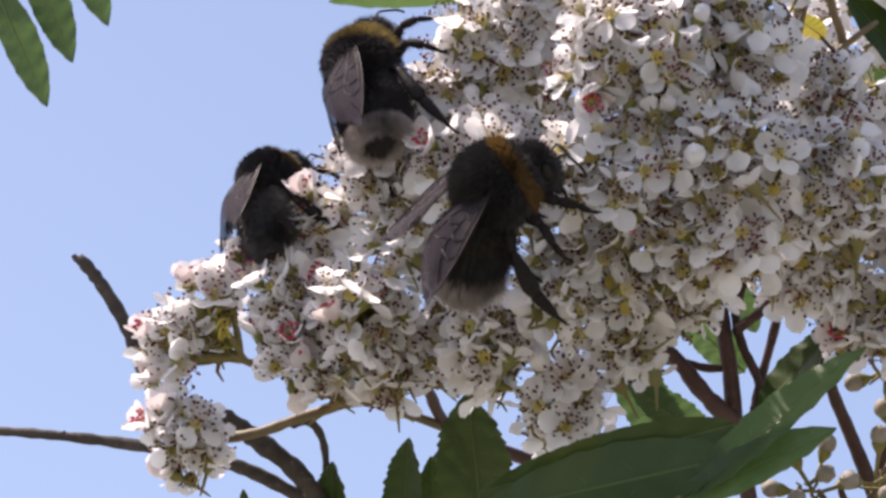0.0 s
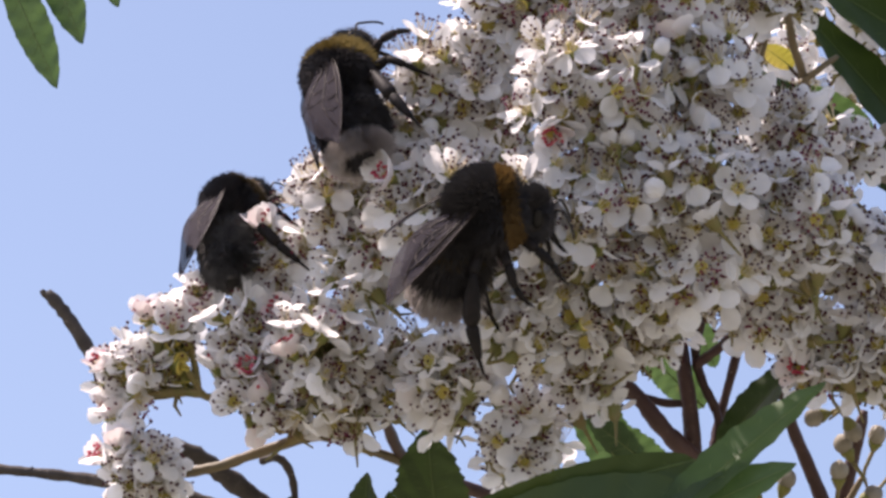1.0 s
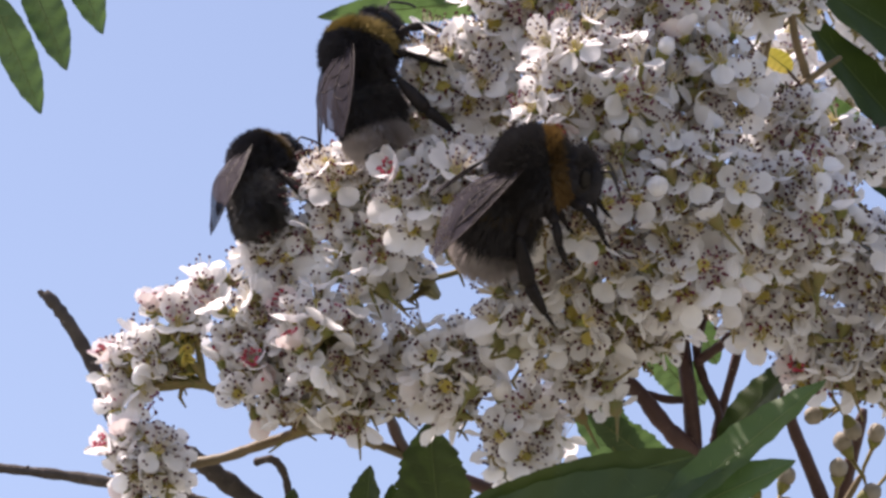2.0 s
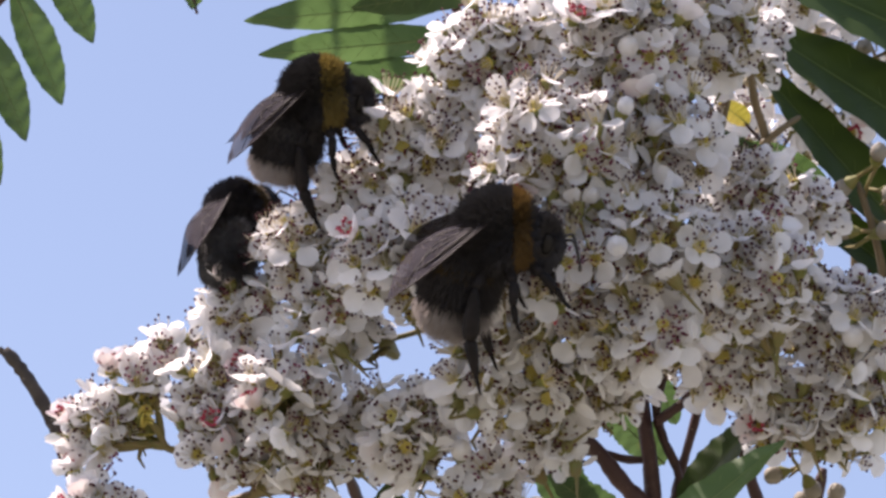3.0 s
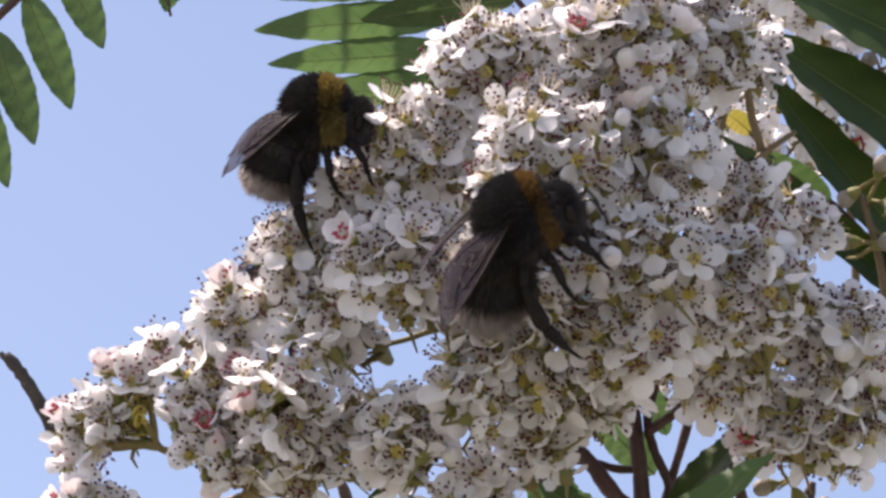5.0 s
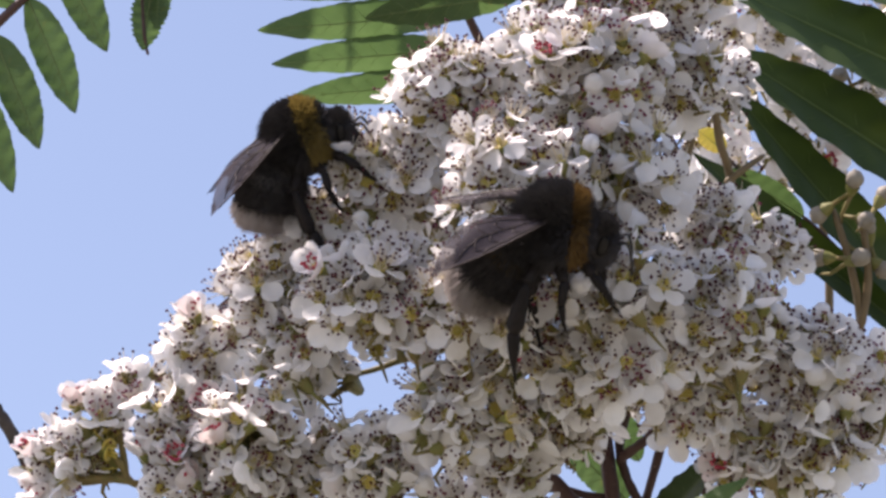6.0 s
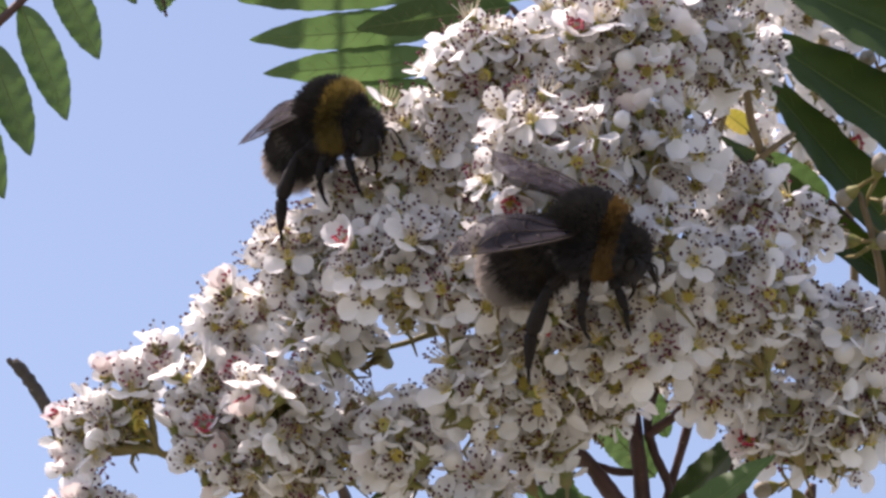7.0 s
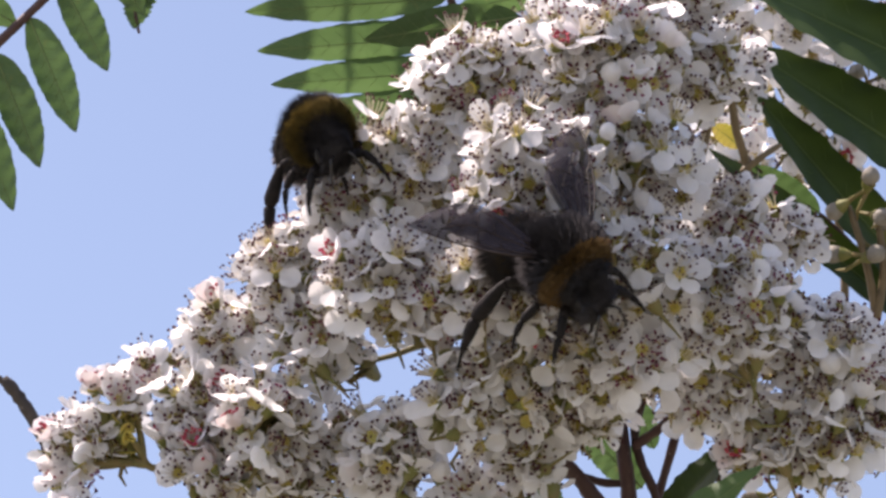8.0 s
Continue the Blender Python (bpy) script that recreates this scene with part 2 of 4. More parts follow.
def add_stamens(bm, rng, m=Matrix(), count=18, reach=1.0, spread=1.0, anther=1, filament=0, fat=1.0):
    for k in range(count):
        turn = (k + rng.uniform(-0.4, 0.4)) * math.tau / count
        lean = radians(rng.uniform(3, 33)) * spread
        r0 = 0.62
        foot = Vector((math.cos(turn) * r0, math.sin(turn) * r0, 0.25))
        way = Vector((math.cos(turn) * math.sin(lean), math.sin(turn) * math.sin(lean), math.cos(lean)))
        tip = foot + way * rng.uniform(1.9, 3.2) * reach
        mid = (foot + tip) * 0.5 + Vector((rng.uniform(-.15, .15), rng.uniform(-.15, .15), 0.2))
        sweep(bm, [m @ (p * 0.001) for p in (foot, mid, tip)], [0.000075, 0.00006, 0.00005], 3, filament, False)
        ax = Vector((rng.uniform(-1, 1), rng.uniform(-1, 1), rng.uniform(-0.4, 0.8))).normalized()
        sd = ax.orthogonal().normalized()
        ov = ax.cross(sd)
        size = rng.uniform(0.16, 0.225) * fat
        ends = [bm.verts.new(m @ ((tip + ax * size * 1.45 * w) * 0.001)) for w in (-1, 1)]
        ring = [bm.verts.new(m @ ((tip + (sd * math.cos(q * math.tau / 5) + ov * math.sin(q * math.tau / 5)) * size) * 0.001)) for q in range(5)]
        for q in range(5):
            bm.faces.new((ring[q], ring[(q + 1) % 5], ends[1])).material_index = anther
            bm.faces.new((ring[(q + 1) % 5], ring[q], ends[0])).material_index = anther


def stamens_mesh(seed, **kw):
    bm = bmesh.new()
    add_stamens(bm, random.Random(seed), **kw)
    me = bpy.data.meshes.new("stamen_tuft")
    bm.to_mesh(me)
    bm.free()
    return me


def turned(bm, profile, sides, slot=0, m=Matrix()):
    """A turned body about z from a profile of (radius, height) in mm."""
    rings = [[bm.verts.new(m @ Vector((r * math.cos(k * math.tau / sides) * 0.001, r * math.sin(k * math.tau / sides) * 0.001, z * 0.001))) for k in range(sides)] for r, z in profile]
    for a_, b_ in zip(rings, rings[1:]):
        for k in range(sides):
            bm.faces.new((a_[k], a_[(k + 1) % sides], b_[(k + 1) % sides], b_[k])).material_index = slot


def heart_mesh(seed):
    """The middle of a flower: nectar disc with styles, calyx cup and the stalk below it."""
    rng = random.Random(seed)
    bm = bmesh.new()
    turned(bm, [(0.02, 0.18), (0.45, 0.20), (0.85, 0.34), (0.92, 0.22)], 9, 0)
    turned(bm, [(0.92, 0.22), (0.80, -0.3), (0.45, -1.0), (0.22, -1.4)], 9, 1)
    for k in range(5):
        a_ = k * math.tau / 5 + 0.6
        c, s = math.cos(a_), math.sin(a_)
        v = [bm.verts.new((x * 0.001, y * 0.001, z * 0.001)) for x, y, z in ((0.75 * c - 0.3 * s, 0.75 * s + 0.3 * c, 0.1), (0.75 * c + 0.3 * s, 0.75 * s - 0.3 * c, 0.1), (1.35 * c, 1.35 * s, -0.25))]
        bm.faces.new(v).material_index = 1
    for k in range(3):
        a_ = k * math.tau / 3
        foot = Vector((0.15 * math.cos(a_), 0.15 * math.sin(a_), 0.2))
        sweep(bm, [foot * 0.001, (foot * 1.6 + Vector((0, 0, 0.9))) * 0.001], [0.00009, 0.00014], 5, 0)
    line = [Vector((0, 0, -1.2)), Vector((rng.uniform(-.4, .4), rng.uniform(-.4, .4), -3.2)), Vector((rng.uniform(-.8, .8), rng.uniform(-.8, .8), -4.2))]
    sweep(bm, [p * 0.001 for p in line], [0.00026, 0.00022, 0.00010], 6, 2)
    me = bpy.data.meshes.new("flower")
    bm.to_mesh(me)
    bm.free()
    return me


def bud_mesh(seed):
    """A closed round bud of overlapping petals on its cup and stalk."""
    rng = random.Random(seed)
    bm = bmesh.new()
    r = 1.05 * rng.uniform(0.82, 1.1)
    n = 12
    prof = []
    for k in range(8):
        a_ = -1.1 + (math.pi / 2 + 1.1) * k / 7
        prof.append((max(0.02, r * math.cos(a_)), 0.9 + r * math.sin(a_) * 1.05))
    turned(bm, prof, n, 0)
    for v in bm.verts:
        a_ = math.atan2(v.co.y, v.co.x)
        v.co *= 1 + 0.06 * math.cos(5 * a_ + v.co.z * 1500)
    turned(bm, [(0.82, 0.10), (0.74, -0.3), (0.42, -0.9), (0.22, -1.3)], 9, 1)
    sweep(bm, [Vector((0, 0, -0.0012)), Vector((0.0003, 0.0002, -0.0035)), Vector((rng.uniform(-1, 1) * 0.0006, 0, -0.0048))], [0.00026, 0.00022, 0.0001], 6, 2)
    me = bpy.data.meshes.new("flower_bud")
    bm.to_mesh(me)
    bm.free()
    return me


PETALS = [petal_mesh(k) for k in range(6)]
PINKS = [petal_mesh(20 + k) for k in range(3)]
STAMENS = [stamens_mesh(k, fat=0.92) for k in range(6)]
WINES = [stamens_mesh(40 + k, count=13, fat=1.1) for k in range(3)]
REDS = [stamens_mesh(30 + k, reach=0.62, spread=0.8, fat=1.35) for k in range(3)]
HEARTS = [heart_mesh(k) for k in range(4)]
BUDS = [bud_mesh(k) for k in range(3)]
SHADED_BUDS = [bud_mesh(10 + k) for k in range(3)]
for me in (*PETALS, *PINKS, *STAMENS, *WINES, *REDS, *HEARTS):
    me.transform(Matrix.Scale(0.85, 4))


def facing(place, normal, spin):
    z = normal.normalized()
    x = z.orthogonal().normalized()
    x = x * math.cos(spin) + z.cross(x) * math.sin(spin)
    m = Matrix((x, z.cross(x), z)).transposed().to_4x4()
    m.translation = place
    return m


def flower(parent, m, rng, sort="open", cupped=0):
    """One flower under the cluster: its heart, with five petals and a tuft of stamens. sort: open, young (half closed, red anthers) or worn."""
    f = piece("flower", HEARTS[rng.randrange(4)], [DISC, CALYX, STALK], parent, "", m)
    young = sort == "young"
    rise = rng.uniform(50, 66) if young else rng.uniform(-38, 22) + cupped
    for k in range(5):
        if sort == "worn" and rng.random() < 0.5:
            continue
        turn = k * 72 + rng.uniform(-9, 9)
        at = pose(0, 0, 0, 0, 0, turn) @ Matrix.Translation((0.00066, 0, 0.00018)) @ pose(0, 0, 0, rng.uniform(-30, 30), -(rise + rng.uniform(-22, 22)), 0)
        if young and rng.random() < 0.3:
            piece("petal", PINKS[rng.randrange(3)], [PETAL_PINK], f, "", at)
        else:
            piece("petal", PETALS[rng.randrange(6)], [PETAL], f, "", at)
    if young:
        piece("stamen_tuft", REDS[rng.randrange(3)], [FILAMENT, ANTHER_RED], f)
    elif rng.random() < 0.30:
        piece("stamen_tuft", WINES[rng.randrange(3)], [FILAMENT, ANTHER_WINE], f)
    else:
        piece("stamen_tuft", STAMENS[rng.randrange(6)], [FILAMENT, ANTHER], f)
    return f


# ---- the main flower cluster ----
cluster = thing("flower_cluster", "large domed cluster of small white blossoms with dark red anthers", "blossom", at=Matrix.Translation(P(24, -26, 0)))
HOME = cluster.matrix_basis.inverted()

# heads of blossom: u, v, depth, half width, half height in mm
HEADS = [
    (-34.9, -27.95, -3, 3.7, 4.3),
    (-35.7, -17.3, 0, 3.2, 3.4),
    (-31.7, -12.9, 0, 2.5, 2.2),
    (-28.73, -9.05, 0, 1.7, 1.51),
    (-37.5, -20.9, 0, 1.3, 1.3),
    (-23.43, -15.91, -3, 3.39, 7.15),
    (-20.86, -5.66, 0, 4.12, 3.39),
    (-15.2, -15.51, -6, 5.03, 6.97),
    (-13.53, 0.64, -2, 4.6, 4.36),
    (-11.04, -5.36, -5, 3.51, 3.94),
    (-2.03, 0.63, -10, 6.97, 5.94),
    (-0.86, 12.95, -4, 5.76, 5.63),
    (6.94, 21.05, -4, 7.88, 5.03),
    (18.87, 23.35, -6, 9.09, 5.94),
    (30.03, 23.06, 0, 5.45, 4.42),
    (13.31, 11.24, -12, 7.88, 6.54),
    (24.14, 11.94, -8, 6.06, 5.33),
    (33.36, 6.65, -4, 5.15, 3.21),
    (40.33, 4.28, 0, 3.33, 2.91),
    (21.46, 1.21, -14, 8.48, 5.94),
    (8.55, -1.72, -14, 7.88, 5.94),
    (32.92, -2.92, -10, 7.88, 5.94),
    (42.78, -7.13, -6, 6.66, 5.33),
    (20.29, -8.18, -14, 7.88, 4.12),
    (8.59, -12.34, -12, 7.27, 5.33),
    (-1.44, -17.81, -8, 4.54, 4.12),
    (5.1, -24.95, -8, 3.94, 5.03),
    (12.19, -18.32, -10, 3.33, 3.21),
    (32.47, -11.86, -8, 5.76, 3.82),
    (42.78, -16.09, -6, 6.66, 5.33),
    (-8.66, -17.98, -4, 2, 3.94),
    (17.89, -14.84, -8, 3.33, 2.42),
    (-8.1, 6.37, -2, 4.85, 3.64),
    (-19.77, -20.68, -4, 5.03, 3.15),
    (-13.47, -21.58, -4, 3.51, 2.54),
    (49.2, -10.81, -2, 4.24, 6.54),
    (-7, -9.05, -3, 3.03, 2.91),
    (4.48, 6.85, 2, 2.42, 2),
    (23.49, -0.81, 0, 3.03, 2.3),
    (10.87, -19.84, -8, 3.51, 2.18),
    (35.68, 23.23, 8, 2.54, 4.12),
    (19.34, 31.52, -2, 5.76, 3.21),
    (29.54, 31.73, 0, 5.76, 3.21),
    (-2.94, -20.7, -6, 3.94, 2.79),
    (36.6, -17.2, -5, 3.6, 3.2),
]
OPENING = (-4.8, -10.14, 3.3)


def head_place(head, a_, e):
    u, v, d, ru, rv = head
    rd = 0.75 * min(ru, rv)
    n = (math.cos(e) * math.cos(a_), math.cos(e) * math.sin(a_), -math.sin(e))
    return (u + n[0] * ru, v + n[1] * rv, d + n[2] * rd), (n[0] / ru, n[1] / rv, n[2] / rd)


def inside(place, heads, share):
    return any(((place[0] - u) / ru) ** 2 + ((place[1] - v) / rv) ** 2 + ((place[2] - d) / (0.75 * min(ru, rv))) ** 2 < share for u, v, d, ru, rv in heads)


def scatter(heads, seed, gap, low, high, tries):
    """Flower places over the outer skin of the heads, at least gap mm apart: place, facing, head."""
    rng = random.Random(seed)
    found = []
    for head in heads:
        rest = [o for o in heads if o is not head]
        for _ in range(tries):
            e = math.asin(rng.uniform(low, high))
            place, n = head_place(head, rng.uniform(0, math.tau), e)
            if inside(place, rest, 0.72) or math.dist(place[:2], OPENING[:2]) < OPENING[2]:
                continue
            if all(math.dist(place, o[0]) > gap for o in found):
                found.append((place, n, head))
    return found


rng = random.Random(7)
skin = scatter(HEADS, 5, 2.4, -0.2, 0.98, 400)
spare = []
for k, (place, n, head) in enumerate(skin):
    length = math.sqrt(sum(c * c for c in n))
    way = RIGHT * (n[0] / length) + UP * (n[1] / length) + AWAY * (n[2] / length)
    way = way * 0.62 + UP * 0.62 - AWAY * 0.10 + RIGHT * -0.10 + Vector([rng.uniform(-0.7, 0.7) for _ in range(3)])
    lift = rng.uniform(-2.6, 0.9)
    m = HOME @ facing(P(*place) + way.normalized() * lift * 0.001, way, rng.uniform(0, 6.28))
    if lift < -2.6 + 3.5 * max(0, 1 - 330 / len(skin)):
        spare.append(m)
        continue
    luck = rng.random()
    left_edge = place[0] < -18
    if luck < (0.36 if left_edge else 0.08):
        flower(cluster, m, rng, "young")
    elif luck < (0.41 if left_edge else 0.13):
        piece("flower_bud", BUDS[rng.randrange(3)], [PETAL, CALYX, STALK], cluster, "", m)
    else:
        flower(cluster, m, rng, "worn" if luck > 0.76 else "open", 26 if left_edge else 0)

# the crowded blossoms behind and between, too many to tell apart
back = scatter(HEADS, 9, 2.25, -0.95, 0.85, 320)
bm = bmesh.new()
for place, n, head in back:
    length = math.sqrt(sum(c * c for c in n))
    deep = rng.uniform(0.3, 0.86)
    centre = Vector(head[:3])
    spot = P(*(centre + (Vector(place) - centre) * deep))
    way = (RIGHT * n[0] + UP * n[1] + AWAY * n[2]) / length + UP * 0.5 - AWAY * 0.4 + Vector([rng.uniform(-0.5, 0.5) for _ in range(3)])
    spare.append(HOME @ facing(spot, way, rng.uniform(0, 6.28)))
for m in spare:
    turned(bm, [(0.95, 0.4), (0.6, -0.9), (0.2, -1.3)], 6, 1, m)
    turned(bm, [(0.02, 0.30), (0.95, 0.4)], 6, 4, m)
    sweep(bm, [m @ Vector((0, 0, -0.0012)), m @ Vector((0.0004, 0, -0.0045))], [0.00026, 0.00010], 5, 1, False)
    for k in range(5):
        at = m @ pose(0, 0, 0, 0, 0, k * 72 + rng.uniform(-9, 9)) @ Matrix.Translation((0.00066, 0, 0.0002)) @ pose(0, 0, 0, rng.uniform(-15, 15), -rng.uniform(10, 45), 0)
        verts = [bm.verts.new(at @ (Vector(c) * 0.001)) for c in ((0, -0.3, 0), (1.2, -1.0, 0.35), (2.0, -0.7, 0.3), (2.2, 0, 0.15), (2.0, 0.7, 0.3), (1.2, 1.0, 0.35), (0, 0.3, 0), (1.2, 0, -0.1))]
        for q in range(6):
            bm.faces.new((verts[q], verts[q + 1], verts[7]))
    add_stamens(bm, rng, m, 6, 0.72, 1.0, 3, 2)
tagged(part("inner_blossoms", bm, [PETAL, STALK, FILAMENT, ANTHER, DISC], cluster), kind="stuff")

# stalks of the cluster: from the red main stem to the heads
STALKS = [
    ("main_stem", [P(26.5, -44.5, 4), P(25.2, -36.1, 3), P(23.9, -28.1, 2), P(23.3, -21.4, 2), P(22.3, -15.8, 2), P(21.6, -11.5, 0)], (2.0, 1.3), "red"),
    ("branch", [P(24.4, -30.5, 3), P(26.6, -24.7, 3), P(24.9, -19.9, 3), P(24.2, -16.6, 3), P(25.1, -12.6, 2)], (1.0, 1.0), "red"),
    ("branch", [P(26.0, -27.0, 4), P(26.6, -24.4, 4), P(28.1, -19.2, 4), P(29.6, -14.0, 4), P(31.5, -10.2, 2)], (1.0, 0.9), "red"),
    ("branch", [P(24.0, -18.2, 2), P(26.4, -16.5, 2), P(28.8, -14.7, 2), P(33.0, -12.6, 0)], (1.1, 1.0), "red"),
    ("branch", [P(24.3, -22.2, 3), P(20.9, -22.1, 3), P(17.9, -21.3, 3), P(13.6, -21.1, 0), P(9.6, -20.4, -2)], (0.9, 0.8), "red"),
    ("branch", [P(24.4, -28.8, 1), P(20.4, -24.6, 0), P(17.2, -20.6, 0), P(13.6, -18.5, -2), P(10.5, -16.0, -4)], (2.0, 1.2), "red"),
    ("branch", [P(-6.09, -29.13, 14), P(-12.74, -26.13, 6), P(-16.53, -24.85, 0), P(-22.37, -26.38, 0), P(-26.68, -27.81, 0), P(-31.43, -28.76, 2)], (1.1, 1.1), "tan"),
    ("branch", [P(-16.23, -24.98, 0), P(-19.19, -20.63, 0), P(-20.93, -15.71, 0)], (1.2, 0.8), "tan"),
    ("branch", [P(21.92, -39.37, 24), P(5.9, -34.38, 22), P(-6.09, -29.13, 14), P(-8.99, -24.23, 6), P(-10.03, -20.83, 0), P(-8.71, -16.57, 0)], (1.8, 0.8), "red"),
    ("branch", [P(-22.34, -20.05, 2), P(-28.06, -20.45, 0), P(-29.22, -17.37, 0), P(-30, -11.23, 0)], (0.9, 0.7), "green"),
    ("branch", [P(-28.36, -20.14, 0), P(-31.4, -19.46, 0), P(-34.11, -17.26, 0), P(-35.6, -15.4, 0)], (0.9, 0.6), "green"),
    ("branch", [P(-28.42, -20.18, 1), P(-32.06, -18.57, 1), P(-34.13, -18.18, 0), P(-36.13, -17.34, 0)], (0.9, 0.6), "green"),
    ("branch", [P(-28.42, -20.18, 1), P(-31.65, -19.84, -1), P(-34.09, -19.97, -1), P(-35.7, -20.16, 0)], (0.9, 0.6), "green"),
    ("branch", [P(-28.95, -19.21, 0), P(-30.66, -16.68, -1), P(-32.45, -14.82, -1)], (0.8, 0.6), "green"),
    ("branch", [P(-30.76, -17.94, 0), P(-33.12, -17.24, -1), P(-34.61, -15.99, -1)], (0.7, 0.6), "green"),
    ("branch", [P(-31.47, -19.5, 1), P(-33.85, -19.41, 0), P(-36.27, -18.56, 0)], (0.7, 0.6), "green"),
    ("branch", [P(-31.12, -28.77, 2), P(-34.05, -29.19, 0), P(-36.48, -28.53, 0)], (1.2, 0.9), "green"),
    ("branch", [P(-29.64, -19.85, 1), P(-34.25, -20.36, 1), P(-36.61, -19.78, 0)], (0.9, 0.6), "green"),
    ("branch", [P(-0.42, 1.01, 0), P(2.03, -1.13, 0), P(4.49, -2.66, 0), P(7.52, -5.39, -2), P(10.62, -9.4, 0)], (0.9, 1.1), "tan"),
    ("branch", [P(-7.77, -9.42, 0), P(-2.86, -8.49, 0), P(0.81, -7.26, 0), P(4.49, -6.34, 0), P(8.17, -4.5, 0)], (0.5, 1.0), "green"),
    ("branch", [P(0.81, -7.57, 0), P(-0.11, -5.11, -1), P(-2.25, -3.27, -2)], (0.9, 0.7), "green"),
    ("branch", [P(30.91, 11.04, 4), P(31.68, 15.26, 2), P(33.06, 20.03, 0)], (1.1, 0.9), "tan"),
    ("branch", [P(37.34, 9.29, 8), P(36.26, 13.55, 6), P(35.18, 16.55, 4), P(34.27, 21.25, 0)], (1.0, 0.8), "tan"),
    ("branch", [P(35.95, 11.71, 6), P(38.41, 13.55, 6), P(40.34, 14.81, 7)], (0.8, 0.6), "tan"),
    ("branch", [P(24.3, -30.0, 3), P(23.5, -22.5, 3), P(22.7, -14.0, 4), P(22.45, -7.32, 6), P(16.24, 3.71, 4), P(10.12, 14.71, 4)], (1.4, 1.0), "red"),
    ("branch", [P(22.45, -7.32, 6), P(29.14, 2.49, 5), P(31.52, 11.66, 4), P(27.24, 20.82, 4)], (1.6, 1.0), "red"),
    ("branch", [P(16.89, 2.49, 5), P(4.63, 3.71, 4), P(-5.14, 2.48, 3), P(-13.68, 0.65, 3), P(-21, -4.84, 3)], (1.5, 0.9), "tan"),
    ("branch", [P(30.84, -12.76, 3), P(37.47, -9.69, 2), P(44.77, -12.13, 2)], (1.3, 1.0), "red"),
]
for k, (name, places, thick, mat) in enumerate(STALKS):
    bm = twig_mesh(places, thick, 0.22, k)
    bm.transform(HOME)
    part(name, bm, {"red": STEM_RED, "tan": STEM_TAN, "green": STALK}[mat], cluster)
# thin rays that carry the flowers of each head
for head in HEADS:
    u, v, d, ru, rv = head
    if u < -30:
        continue
    bm = bmesh.new()
    foot = Vector((u + (24 - u) * 0.10, v - rv * 0.55, d + 5))
    for k in range(15):
        a_, e = rng.uniform(0, 6.28), rng.uniform(-0.2, 1.2)
        place, n = head_place(head, a_, e)
        tip = Vector((u, v, d)) + (Vector(place) - Vector((u, v, d))) * 0.72
        sweep(bm, [HOME @ P(*foot), HOME @ P(*(foot.lerp(tip, 0.5) + Vector((0, 0.8, 0)))), HOME @ P(*tip)], [0.0006, 0.00042, 0.0003], 6)
    part("ray", bm, STALK, cluster)

ARM = (-32.82, -17.29, 0)
# faded flowers without petals in the fork of the side arm
for k in range(16):
    spot = P(*ARM) + D3(rng.uniform(-2.6, 2.4), rng.uniform(-2.2, 2.2), rng.uniform(-1.5, 1.5))
    way = (spot - P(*ARM)).normalized() * 0.6 + Vector([rng.uniform(-0.5, 0.5) for _ in range(3)])
    piece("flower", HEARTS[k % 4], [DISC, CALYX, STALK], cluster, "", HOME @ facing(spot, way, k) @ Matrix.Scale(1.25, 4))

# ---- leaves and twigs round the cluster ----
def compound_leaf(label, rachis, thick, leaflets, material, name="compound_leaf", stem=None, group="", saw_depth=0.045):
    """A feathered leaf: its stalk and leaflets (base, tip, width mm, upper side, seed)."""
    leaf = thing(name, label, "leaf", group, at=Matrix.Translation(rachis[0]))
    bm = twig_mesh(rachis, thick, 0.1, 3)
    bm.transform(leaf.matrix_basis.inverted())
    part("stalk", bm, stem or STEM_RED, leaf)
    for k, (base, tip, width, up, droop, *own) in enumerate(leaflets):
        blade(leaf, base, tip, width, up, material=own[0] if own else material, seed=k + 3, droop=droop, fold=0.22, saw_depth=saw_depth)
    return leaf


BACKLIT = D(0.1, 0.5, 0.85)
left_leaf = compound_leaf("green feathered leaf with saw-edged leaflets against the sky", [P(-60.19, 17.84, 32), P(-54.21, 23.08, 31), P(-49.55, 27.31, 30), P(-46.3, 30.41, 30), P(-40.45, 36.2, 30), P(-35.34, 42.2, 31)], (1.3, 0.8), [
    (P(-46.62, 29.49, 30), P(-40.81, 16.26, 28), 5.0, BACKLIT, 0.03),
    (P(-43.19, 34.22, 30), P(-37.21, 23.31, 28), 4.9, BACKLIT, 0.03),
    (P(-50.51, 25.35, 30), P(-44.95, 12.19, 28), 5.1, BACKLIT, 0.03),
    (P(-54.08, 21.07, 30), P(-47.91, 7.23, 28), 4.9, BACKLIT, 0.03),
    (P(-39.82, 38.81, 30), P(-32.96, 29.71, 28), 4.5, BACKLIT, 0.03),
    (P(-48.35, 29.02, 31), P(-61.22, 36.36, 34), 4.9, BACKLIT, 0.03),
    (P(-52.25, 24.73, 31), P(-65.14, 31.72, 34), 4.9, BACKLIT, 0.03),
    (P(-43.47, 33.96, 31), P(-54.01, 41.68, 34), 4.9, BACKLIT, 0.03)], LEAF)
